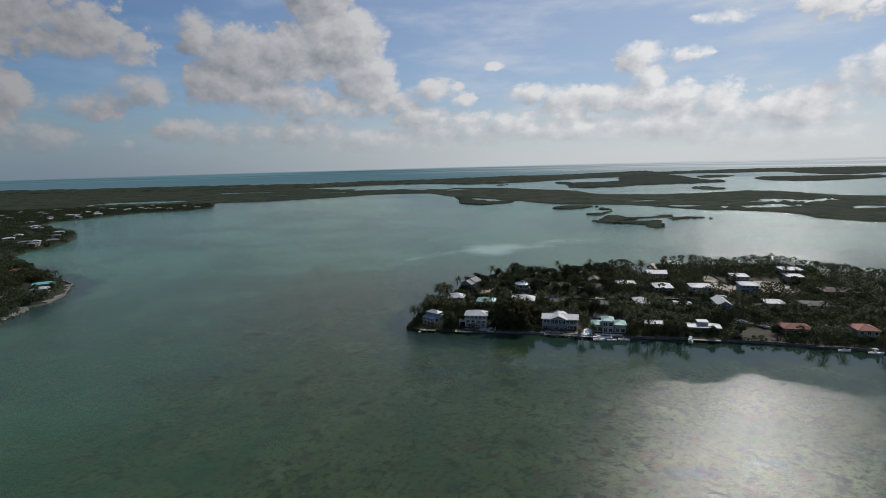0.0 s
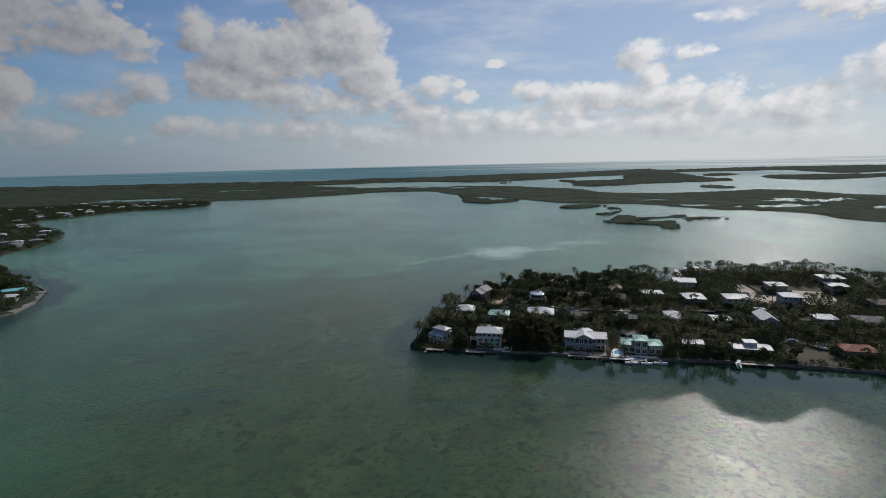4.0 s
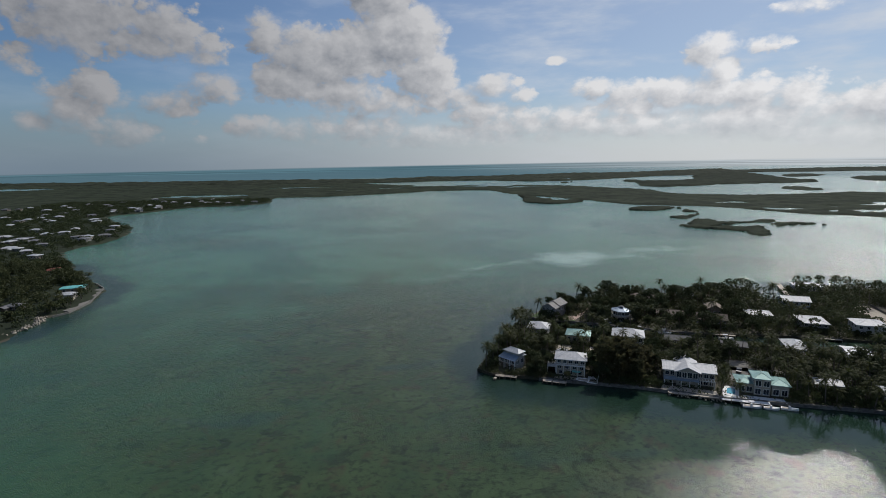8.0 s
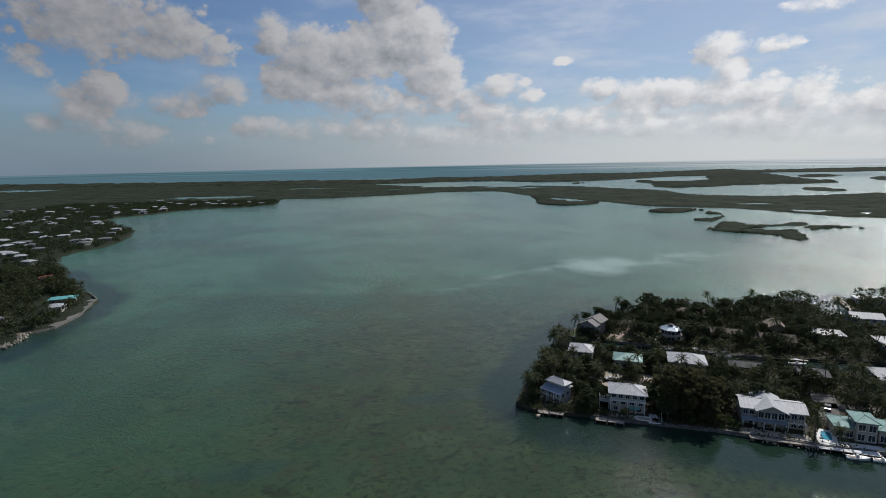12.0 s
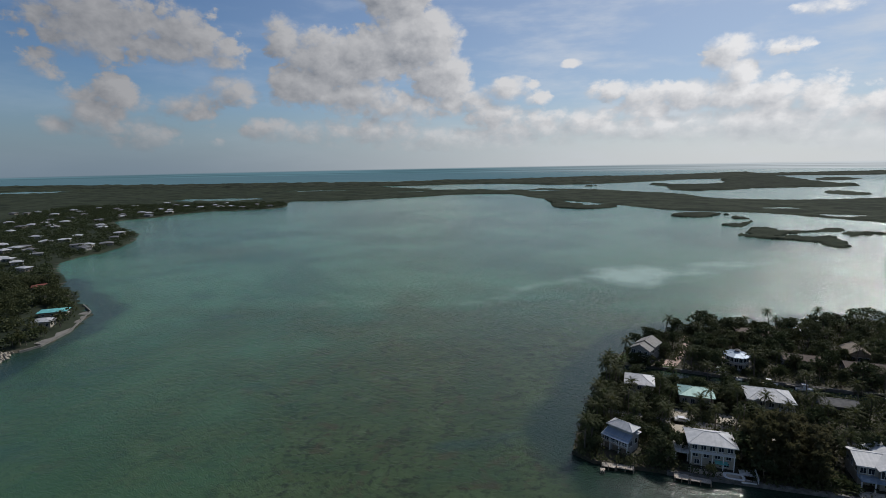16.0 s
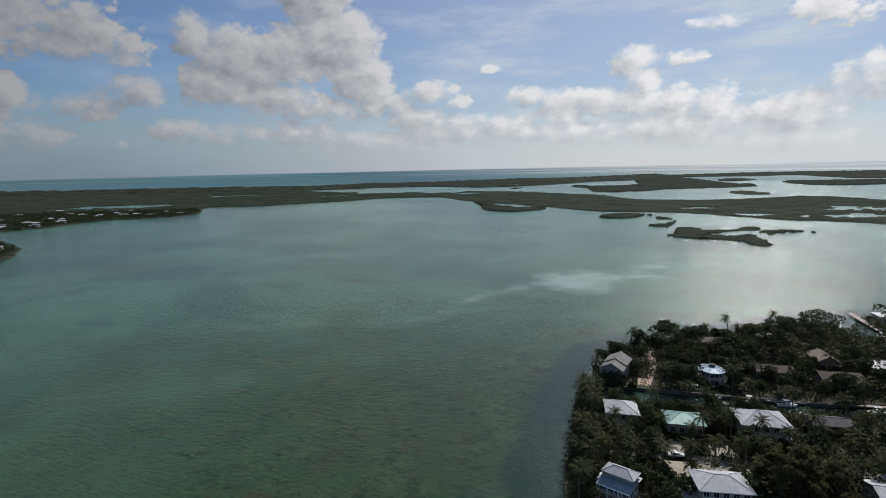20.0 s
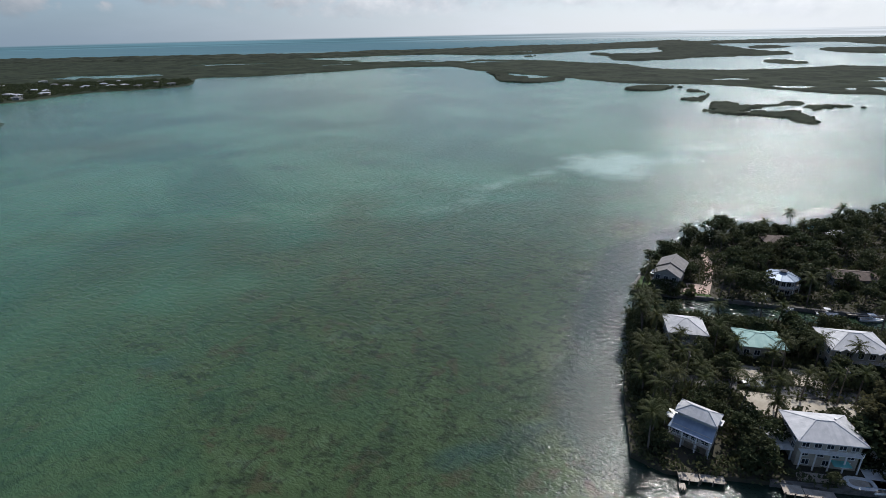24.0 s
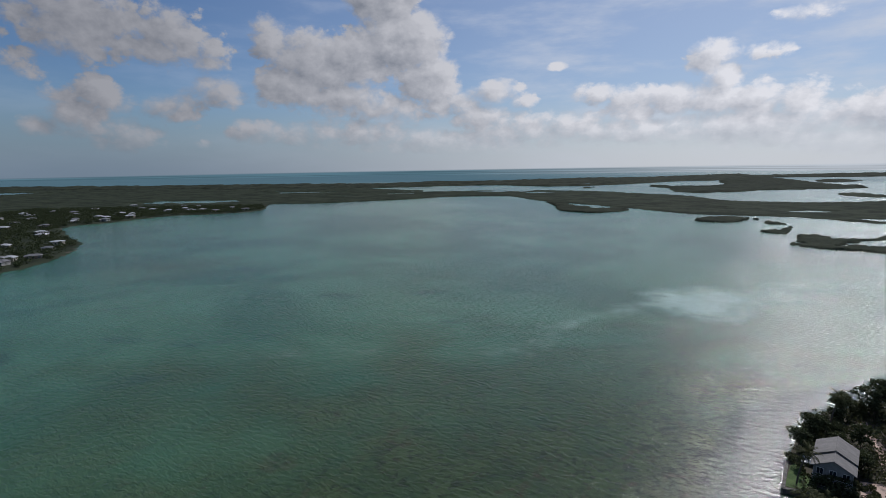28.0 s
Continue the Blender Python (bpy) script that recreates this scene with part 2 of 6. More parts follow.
def leafy(name, dark, lightc, dry=None, rough=0.6, gloss=0.15, thru=0.22, wide=0.0):
    """Foliage: each leaf clump takes its own tone, each tree its own shift; light passes through a little."""
    m, nt, b = material(name)
    geo = nt.nodes.new("ShaderNodeNewGeometry")
    rnd = nt.nodes.new("ShaderNodeObjectInfo").outputs["Random"]
    isl = geo.outputs["Random Per Island"]
    tone = calc(nt, "ADD", calc(nt, "MULTIPLY", isl, 0.4), calc(nt, "MULTIPLY", grain(nt, geo.outputs["Position"], 0.3, 4), 0.55))
    col = blend(nt, tone, dark, lightc)
    col = blend(nt, calc(nt, "MULTIPLY", rnd, 0.55), col, dry or (0.075, 0.075, 0.03))
    if wide:
        stand = grain(nt, geo.outputs["Position"], wide, 6, 0.65, 0.6)
        col = blend(nt, remap(nt, stand, 0.38, 0.62), blend(nt, 0.75, col, dark), col)
    put(nt, b.inputs["Base Color"], col)
    b.inputs["Roughness"].default_value = rough
    b.inputs["Specular IOR Level"].default_value = gloss
    thin = nt.nodes.new("ShaderNodeBsdfTranslucent")
    link(nt, col, thin.inputs[0])
    add = nt.nodes.new("ShaderNodeMixShader")
    add.inputs[0].default_value = thru
    link(nt, b.outputs[0], add.inputs[1])
    link(nt, thin.outputs[0], add.inputs[2])
    link(nt, add.outputs[0], nt.nodes["Material Output"].inputs[0])
    return m


def ribbed(name, dark, lightc, rough=0.38, metal=0.25):
    """Standing-seam metal roof: seams run down the slope, panels differ a little, streaks of dirt."""
    m, nt, b = material(name)
    tc = nt.nodes.new("ShaderNodeTexCoord").outputs["Object"]
    sep = nt.nodes.new("ShaderNodeSeparateXYZ")
    link(nt, tc, sep.inputs[0])
    nrm = nt.nodes.new("ShaderNodeSeparateXYZ")
    link(nt, nt.nodes.new("ShaderNodeTexCoord").outputs["Normal"], nrm.inputs[0])
    steep = calc(nt, "GREATER_THAN", calc(nt, "ABSOLUTE", nrm.outputs[0]), calc(nt, "ABSOLUTE", nrm.outputs[1]))
    along = nt.nodes.new("ShaderNodeMix")
    put(nt, along.inputs[0], steep)
    link(nt, sep.outputs[0], along.inputs[2])
    link(nt, sep.outputs[1], along.inputs[3])
    pitch = calc(nt, "MULTIPLY", along.outputs[0], 1 / 0.45)
    saw = calc(nt, "FRACT", pitch)
    seam = calc(nt, "LESS_THAN", saw, 0.1)
    pane = nt.nodes.new("ShaderNodeTexWhiteNoise")
    pane.noise_dimensions = "1D"
    put(nt, pane.inputs["W"], calc(nt, "FLOOR", pitch))
    dirt = grain(nt, tc, 0.7, 5)
    f = calc(nt, "ADD", calc(nt, "MULTIPLY", pane.outputs["Value"], 0.35), calc(nt, "MULTIPLY", remap(nt, dirt, 0.35, 0.7), 0.65), clamp=True)
    col = blend(nt, f, dark, lightc)
    put(nt, b.inputs["Base Color"], blend(nt, calc(nt, "MULTIPLY", seam, 0.35), col, dark))
    put(nt, b.inputs["Roughness"], calc(nt, "ADD", rough, calc(nt, "MULTIPLY", dirt, 0.2)))
    b.inputs["Metallic"].default_value = metal
    relief(nt, b, seam, 0.6, 0.03)
    return m


def make_water():
    """Shallow lagoon over sand and sea grass; the mesh carries depth, sand and how far the wind reaches."""
    m, nt, b = material("lagoon_water")
    p = where(nt)

    def layer(name):
        n = nt.nodes.new("ShaderNodeAttribute")
        n.attribute_name = name
        return n.outputs["Fac"]

    depth, sand, wind, grass, chop = layer("depth"), layer("sand"), layer("wind"), layer("grass"), layer("chop")
    wide = vcalc(nt, "MULTIPLY", p, (1.0, 1.0, 0.0))
    drift = grain(nt, wide, 0.006, 5, 0.6, 0.5)
    patch = grain(nt, wide, 0.05, 5, 0.62, 0.4)
    tuft = grain(nt, wide, 0.5, 5, 0.7)
    turquoise = blend(nt, remap(nt, drift, 0.40, 0.60), (0.028, 0.112, 0.074), (0.064, 0.180, 0.118))
    green = blend(nt, remap(nt, drift, 0.40, 0.60), (0.036, 0.098, 0.048), (0.058, 0.144, 0.074))
    turquoise = blend(nt, layer("near"), turquoise, green)
    meadow = blend(nt, remap(nt, patch, 0.35, 0.65), (0.034, 0.056, 0.022), (0.050, 0.080, 0.032))
    meadow = blend(nt, calc(nt, "MULTIPLY", remap(nt, tuft, 0.5, 0.62), 0.6), meadow, (0.012, 0.015, 0.008))
    bed = grain(nt, wide, 0.16, 5, 0.65, 0.6)
    meadow = blend(nt, calc(nt, "MULTIPLY", remap(nt, bed, 0.53, 0.63), 0.6), meadow, (0.016, 0.021, 0.011))
    rust = remap(nt, grain(nt, wide, 0.11, 5, 0.7, 0.5), 0.54, 0.66)
    meadow = blend(nt, calc(nt, "MULTIPLY", rust, 0.55), meadow, (0.052, 0.040, 0.022))
    cover = calc(nt, "ADD", grass, calc(nt, "MULTIPLY", calc(nt, "SUBTRACT", patch, 0.5), 0.9), clamp=True)
    col = blend(nt, cover, turquoise, meadow)
    spots = calc(nt, "MULTIPLY", remap(nt, grain(nt, vcalc(nt, "MULTIPLY", p, (0.45, 1, 0)), 0.03, 3, 0.5), 0.62, 0.72), 0.4)
    col = blend(nt, spots, col, (0.022, 0.055, 0.055))
    col = blend(nt, remap(nt, calc(nt, "ADD", sand, calc(nt, "MULTIPLY", calc(nt, "SUBTRACT", patch, 0.5), 1.1)), 0.1, 1.0), col, (0.30, 0.43, 0.36))
    col = blend(nt, depth, col, (0.012, 0.032, 0.024))
    far = layer("far")
    put(nt, b.inputs["Base Color"], col)
    b.inputs["IOR"].default_value = 1.333
    b.inputs["Specular IOR Level"].default_value = 0.42
    put(nt, b.inputs["Roughness"], calc(nt, "MULTIPLY_ADD", layer("open"), 0.11, remap(nt, wind, 0, 1, 0.05, 0.125, False)))
    # wind waves: long crests, then ripples
    sep = nt.nodes.new("ShaderNodeSeparateXYZ")
    link(nt, p, sep.inputs[0])
    down = calc(nt, "MULTIPLY_ADD", sep.outputs[0], 0.72, calc(nt, "MULTIPLY", sep.outputs[1], 0.69))
    across = calc(nt, "MULTIPLY_ADD", sep.outputs[0], 0.69, calc(nt, "MULTIPLY", sep.outputs[1], -0.72))
    crest = nt.nodes.new("ShaderNodeCombineXYZ")
    put(nt, crest.inputs[0], calc(nt, "MULTIPLY", across, 0.7))
    put(nt, crest.inputs[1], calc(nt, "MULTIPLY", down, 1.25))
    run = crest.outputs[0]
    w0, w1, w2 = grain(nt, run, 0.6, 2, 0.5, 0.4), grain(nt, run, 1.8, 2, 0.5, 0.4), grain(nt, run, 4.4, 2, 0.5, 0.3)
    h = calc(nt, "ADD", w1, calc(nt, "MULTIPLY", w2, 0.4))
    gust = remap(nt, grain(nt, vcalc(nt, "MULTIPLY", run, (0.5, 1, 0)), 0.02, 4, 0.6, 0.6), 0.36, 0.64, 0.86, 1.12)
    h = calc(nt, "MULTIPLY", h, gust)
    h = calc(nt, "MULTIPLY", h, calc(nt, "ADD", 0.05, calc(nt, "MULTIPLY", wind, 0.95)))
    h = calc(nt, "MULTIPLY_ADD", calc(nt, "MULTIPLY", w0, 3.6), chop, h)
    relief(nt, b, h, 1.0, 0.135)
    # steep short waves on the open sea turn little of the low sky to the eye
    sea = nt.nodes.new("ShaderNodeBsdfDiffuse")
    put(nt, sea.inputs[0], blend(nt, grain(nt, vcalc(nt, "MULTIPLY", p, (0.3, 1, 0)), 0.004, 4), (0.085, 0.165, 0.20), (0.125, 0.215, 0.24)))
    mixed = nt.nodes.new("ShaderNodeMixShader")
    put(nt, mixed.inputs[0], far)
    link(nt, b.outputs[0], mixed.inputs[1])
    link(nt, sea.outputs[0], mixed.inputs[2])
    link(nt, mixed.outputs[0], nt.nodes["Material Output"].inputs[0])
    return m


WATER = make_water()
WHITE_ROOF = ribbed("white_metal_roof", (0.40, 0.41, 0.42), (0.58, 0.58, 0.58), 0.5, 0.1)
GREY_ROOF = ribbed("grey_metal_roof", (0.17, 0.165, 0.16), (0.27, 0.26, 0.25))
GREEN_ROOF = ribbed("sea_green_metal_roof", (0.19, 0.33, 0.30), (0.29, 0.44, 0.40))
TEAL_ROOF = ribbed("turquoise_metal_roof", (0.16, 0.52, 0.50), (0.24, 0.64, 0.60))
BLUE_ROOF = ribbed("pale_blue_metal_roof", (0.22, 0.28, 0.36), (0.31, 0.38, 0.46))
RED_ROOF = plain("red_tile_roof", (0.17, 0.045, 0.032), (0.26, 0.08, 0.055), 1.2, 0.8, bump=0.6, dist=0.05, fine=5)
ORANGE_ROOF = plain("orange_tile_roof", (0.26, 0.09, 0.055), (0.38, 0.15, 0.10), 1.2, 0.8, bump=0.6, dist=0.05, fine=5)
BROWN_ROOF = plain("brown_shingle_roof", (0.10, 0.075, 0.06), (0.17, 0.13, 0.105), 1.2, 0.9, bump=0.6, dist=0.04, fine=6)
DARK_ROOF = plain("dark_grey_shingle_roof", (0.09, 0.09, 0.09), (0.15, 0.145, 0.14), 1.0, 0.85, bump=0.5, dist=0.03, fine=7)
WORN_ROOF = ribbed("weathered_grey_brown_roof", (0.15, 0.14, 0.13), (0.24, 0.225, 0.21), 0.6, 0.0)
WHITE_WALL = plain("white_stucco", (0.36, 0.355, 0.34), (0.50, 0.49, 0.47), 0.8, 0.85)
CREAM_WALL = plain("cream_stucco", (0.33, 0.30, 0.24), (0.45, 0.41, 0.34), 0.8, 0.85)
BLUE_WALL = plain("pale_blue_siding", (0.22, 0.28, 0.35), (0.31, 0.38, 0.45), 0.8, 0.8)
GREY_WALL = plain("grey_siding", (0.20, 0.20, 0.19), (0.29, 0.29, 0.28), 0.8, 0.8)
TAN_WALL = plain("tan_siding", (0.20, 0.16, 0.12), (0.29, 0.24, 0.18), 0.8, 0.8)
TRIM = plain("white_trim", (0.66, 0.66, 0.64), (0.80, 0.80, 0.78), 1.0, 0.6, bump=0.05)
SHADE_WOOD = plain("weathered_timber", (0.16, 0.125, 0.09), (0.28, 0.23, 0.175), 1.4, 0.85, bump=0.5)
DECK = plain("bleached_deck_boards", (0.36, 0.31, 0.25), (0.52, 0.46, 0.38), 0.9, 0.85, bump=0.4)
PAVING = plain("pink_paving", (0.46, 0.33, 0.27), (0.60, 0.46, 0.38), 0.7, 0.9, bump=0.3)
CONCRETE = plain("sea_wall_concrete", (0.08, 0.078, 0.07), (0.19, 0.18, 0.165), 0.8, 0.9, bump=0.5)
ROCK = plain("limestone_rock", (0.22, 0.19, 0.15), (0.42, 0.38, 0.31), 1.5, 0.95, bump=0.8, dist=0.08)
ROAD = plain("pale_road", (0.13, 0.125, 0.115), (0.21, 0.20, 0.18), 0.35, 0.95, bump=0.3)
SANDY = plain("marl_and_sand", (0.32, 0.28, 0.22), (0.50, 0.45, 0.36), 0.12, 0.95, bump=0.3)
LAWN = plain("lawn", (0.045, 0.085, 0.02), (0.085, 0.14, 0.035), 0.5, 0.95, bump=0.8, dist=0.06)
SOIL = plain("litter_and_scrub_ground", (0.034, 0.034, 0.020), (0.070, 0.060, 0.040), 0.16, 0.98, bump=0.7, dist=0.08)
BARK = plain("bark", (0.11, 0.085, 0.06), (0.20, 0.165, 0.125), 3, 0.95, bump=0.8)
PALM_BARK = plain("palm_bark", (0.09, 0.075, 0.06), (0.17, 0.145, 0.12), 2.5, 0.95, bump=0.8)
HULL = plain("white_gelcoat", (0.66, 0.67, 0.68), (0.80, 0.80, 0.80), 0.8, 0.25, bump=0.0)
POOL = plain("pool_water", (0.05, 0.30, 0.42), (0.10, 0.42, 0.55), 0.6, 0.06, bump=0.25, dist=0.03)
METAL = plain("grey_metal", (0.25, 0.25, 0.26), (0.42, 0.42, 0.43), 3, 0.45, 0.7, bump=0.1)
DARK_PAINT = plain("dark_car_paint", (0.03, 0.035, 0.045), (0.06, 0.065, 0.075), 1, 0.25, bump=0.0)
RUBBER = plain("rubber", (0.015, 0.015, 0.015), (0.03, 0.03, 0.03), 4, 0.9)
PALM_LEAF = leafy("palm_leaf", (0.042, 0.054, 0.020), (0.082, 0.098, 0.036), (0.088, 0.084, 0.038), 0.6, 0.1, 0.35)
TREE_LEAF = leafy("broad_leaf", (0.042, 0.056, 0.026), (0.076, 0.096, 0.042), (0.078, 0.082, 0.042), 0.65, 0.1, 0.3)
PINE_LEAF = leafy("casuarina_needles", (0.072, 0.074, 0.034), (0.125, 0.120, 0.060), (0.115, 0.105, 0.058), 0.75, 0.1, 0.5)
SHRUB_LEAF = leafy("shrub_leaf", (0.046, 0.060, 0.026), (0.086, 0.104, 0.044), (0.090, 0.086, 0.046), 0.65, 0.1, 0.3)
MANGROVE = leafy("mangrove_canopy", (0.026, 0.034, 0.024), (0.082, 0.100, 0.064), (0.072, 0.078, 0.058), 0.9, 0.03, wide=0.02)


def make_glass():
    m, nt, b = material("window_glass")
    put(nt, b.inputs["Base Color"], blend(nt, grain(nt, where(nt), 0.6, 2), (0.012, 0.016, 0.02), (0.035, 0.042, 0.05)))
    b.inputs["Roughness"].default_value = 0.06
    b.inputs["Specular IOR Level"].default_value = 0.6
    return m


GLASS = make_glass()

# ---------------------------------------------------------------- plan of the peninsula: u along its front shore, v inland
U, V, ORIGIN, TURN = (0.891, -0.454), (0.454, 0.891), (47.6, 250.5), -27.0


def site(u, v):
    return (ORIGIN[0] + u * U[0] + v * V[0], ORIGIN[1] + u * U[1] + v * V[1])


def inside(poly, pts):
    """Which of pts (n x 2) lie in the polygon."""
    poly, pts = np.asarray(poly, float), np.asarray(pts, float)
    hit = np.zeros(len(pts), bool)
    for (x0, y0), (x1, y1) in zip(poly, np.roll(poly, -1, 0)):
        if y0 == y1:
            continue
        hit ^= ((y0 > pts[:, 1]) != (y1 > pts[:, 1])) & (pts[:, 0] < (x1 - x0) * (pts[:, 1] - y0) / (y1 - y0) + x0)
    return hit


def far_from(line, pts, closed=False):
    """Distance of pts from a polyline."""
    line, pts = np.asarray(line, float), np.asarray(pts, float)
    best = np.full(len(pts), 1e9)
    ends = np.roll(line, -1, 0) if closed else line[1:]
    for a, b in zip(line, ends):
        d = b - a
        s = np.clip(((pts - a) @ d) / max(d @ d, 1e-9), 0, 1)[:, None]
        best = np.minimum(best, np.linalg.norm(pts - a - s * d, axis=1))
    return best


def shore(pts, step=8.0, rough=2.0, seed=0.0):
    """A closed outline through the corners, rounded and roughened like a natural coast."""
    pts = [Vector((*p, 0)) for p in pts]
    out, n = [], len(pts)
    for i in range(n):
        a, b, c, d = pts[i - 1], pts[i], pts[(i + 1) % n], pts[(i + 2) % n]
        k = max(2, int((c - b).length / step))
        for j in range(k):
            t = j / k
            q = 0.5 * ((2 * b) + (c - a) * t + (2 * a - 5 * b + 4 * c - d) * t * t + (3 * b - a - 3 * c + d) * t ** 3)
            q += rough * noise.noise_vector(Vector((q.x, q.y, seed)) * (0.35 / step))
            out.append((q.x, q.y))
    return out


def part(name, bm, mat, parent=None, label=""):
    """Links a bmesh as one mesh object under a thing or under a part."""
    me = bpy.data.meshes.new(name)
    bm.to_mesh(me)
    bm.free()
    me.materials.append(mat)
    ob = new(name, me)
    ob.parent = parent
    if label:
        ob["label"] = label
    return ob


def share(name, me, m, parent=None):
    """One more object on a mesh that alike pieces share."""
    ob = new(name, me)
    ob.parent = parent
    ob.matrix_basis = m
    return ob


def from_arrays(name, verts, faces, mat):
    me = bpy.data.meshes.new(name)
    verts, faces = np.asarray(verts, np.float32), np.asarray(faces, np.int32)
    me.vertices.add(len(verts))
    me.vertices.foreach_set("co", verts.ravel())
    me.loops.add(faces.size)
    me.loops.foreach_set("vertex_index", faces.ravel())
    me.polygons.add(len(faces))
    me.polygons.foreach_set("loop_start", np.arange(0, faces.size, faces.shape[1], dtype=np.int32))
    me.update(calc_edges=True)
    me.validate()
    me.materials.append(mat)
    return new(name, me)


def slab(poly, z0, z1):
    """A flat piece of land with upright edges."""
    bm = bmesh.new()
    low = [bm.verts.new((x, y, z0)) for x, y in poly]
    top = [bm.verts.new((x, y, z1)) for x, y in poly]
    n = len(poly)
    bm.faces.new(top)
    for i in range(n):
        bm.faces.new((low[i], low[(i + 1) % n], top[(i + 1) % n], top[i]))
    bmesh.ops.recalc_face_normals(bm, faces=bm.faces)
    bmesh.ops.triangulate(bm, faces=[f for f in bm.faces if len(f.verts) > 4])
    return bm


# outlines in u, v: the peninsula, cut by a canal and an inlet
LAND_UV = [(0, 0), (6, -3), (24, -2), (60, 0.5), (86, -0.8), (131, 3), (165, 2.5), (202, -1), (260, -4), (335, -6), (335, 100),
           (290, 142), (262, 172), (235, 196), (205, 184), (170, 186), (144, 178), (143, 146), (129, 145), (126, 170), (100, 156),
           (82, 146), (65, 138), (47, 128), (31, 121), (21.5, 110), (17.5, 100), (11.5, 86), (7.5, 73), (32, 72), (57, 70), (86, 69),
           (118, 75), (150, 78), (167, 78), (168, 66), (150, 63), (118, 62), (86, 61), (50, 61.5), (33, 60), (4.9, 59.5), (3.8, 45), (0.5, 20)]
LAND = [site(u, v) for u, v in LAND_UV]

# coasts across the lagoon
WEST = [(-175, 296), (-166, 337), (-164, 354), (-170, 363), (-161, 371), (-158, 392), (-169, 429), (-200, 470), (-223, 507), (-276, 594),
        (-277, 632), (-271, 656), (-270, 688), (-272, 720), (-286, 764), (-300, 800), (-338, 849), (-402, 970), (-385, 1013),
        (-371, 1029), (-326, 1118), (-262, 1141), (-206, 1174), (-195, 1233), (-204, 1368), (-127, 1362), (-56, 1383), (11, 1408), (80, 1437), (206, 1514),
        (336, 1488), (354, 1430), (365, 1298), (440, 1084), (455, 1031), (474, 948), (529, 902), (579, 865), (606, 789), (625, 720), (665, 683),
        (689, 637), (688, 595), (669, 538), (745, 462), (1078, 472), (1156, 687), (1099, 868), (1108, 976)]
WEST_BACK = [(1094, 1085), (908, 1079), (793, 1103), (708, 1188), (732, 1323), (689, 1475), (639, 1612), (534, 1725), (403, 1785),
             (300, 1790), (200, 1850), (60, 2000), (-60, 2250), (-220, 2330), (-380, 2300), (-560, 2320), (-900, 2450), (-1080, 2480), (-1380, 2650),
             (-1900, 2800), (-2600, 2600), (-2600, 900), (-1400, 300), (-600, 150), (-260, 220)]
BARRIER = [(-2900, 2900), (-1800, 2890), (-1439, 2865), (-928, 2740), (-435, 2698), (84, 2611), (376, 2773), (620, 2736), (1209, 3036), (1500, 2993),
           (2174, 3353), (2480, 3500), (2339, 3097), (2994, 3236), (3500, 3250), (4100, 2950), (3900, 2500), (2443, 1902), (2708, 2523), (2427, 2566), (2017, 2673), (1540, 2382), (1361, 2364),
           (963, 2106), (655, 2037), (502, 2220), (330, 2240), (100, 2180), (-150, 2150), (-300, 2260), (-480, 2180), (-700, 2330), (-1150, 2400), (-1370, 2580), (-1900, 2760), (-2900, 2660)]
CAYS = [
    [(422, 849), (450, 880), (492, 895), (511, 866), (476, 831), (441, 823)],
    [(482, 794), (505, 824), (501, 783), (466, 749), (423, 733), (431, 705), (460, 734), (494, 773)],
    [(379, 640), (406, 665), (441, 700), (449, 689), (451, 659), (478, 656), (521, 672), (526, 657), (504, 639), (540, 621), (536, 615),
     (479, 608), (457, 601), (424, 547), (408, 548), (412, 576), (406, 597), (386, 613)],
    [(341, 1158), (313, 1047), (325, 1022), (346, 997), (407, 1014), (435, 1066), (401, 1096), (372, 1154), (386, 1203), (364, 1261)],
    [(967, 1923), (1072, 1844), (1232, 1908), (1578, 2390), (1996, 2716), (1898, 2426), (1573, 1834), (1476, 1604), (1292, 1525), (1089, 1533), (899, 1469), (822, 1517), (908, 1710)],
    [(1752, 2083), (1981, 2250), (1985, 2100), (1748, 1972)],
    [(1812, 1807), (1984, 1852), (2249, 1720), (2249, 1564), (1805, 1445), (1667, 1456), (1660, 1598)],
    [(1068, 1285), (1129, 1324), (1123, 1208), (1053, 1188)],
    [(689, 1847), (698, 1881), (719, 1871), (712, 1842)], [(738, 1871), (748, 1896), (768, 1886), (761, 1862)]]
STONES = [(509, 848, 6), (541, 606, 4), (422, 727, 4), (391, 606, 3), (416, 580, 3)]
OUTLINES = [shore(LAND, 40, 0.0), shore(WEST + WEST_BACK, 9, 1.6), shore(BARRIER, 30, 14.0)] + [shore(c, 8 if i < 4 else 25, 3.0 if i < 4 else 9.0, i) for i, c in enumerate(CAYS)]
PONDS = [  # water inside the mangrove flats: middle, half sizes, how broken
    (-400, 1490, 120, 60, 0.0), (-200, 1880, 190, 45, 0.3), (-250, 1960, 90, 25, 0.2), (100, 1700, 120, 40, 0.35), (240, 1830, 170, 60, 0.25), (400, 1740, 130, 60, 0.2),
    (-60, 1640, 110, 28, 0.45), (480, 1640, 90, 50, 0.2), (-980, 1420, 110, 50, 0.1), (-1260, 2150, 200, 130, 0.1),
    (900, 800, 170, 90, 0.5), (760, 720, 110, 60, 0.45), (640, 800, 60, 50, 0.5), (1000, 640, 140, 110, 0.5), (660, 930, 70, 50, 0.5), (880, 640, 120, 50, 0.5),
    (900, 2250, 260, 110, 0.45), (300, 2450, 300, 120, 0.5), (391, 1086, 28, 34, 0.3), (446, 625, 42, 16, 0.1), (480, 640, 30, 10, 0.15)]


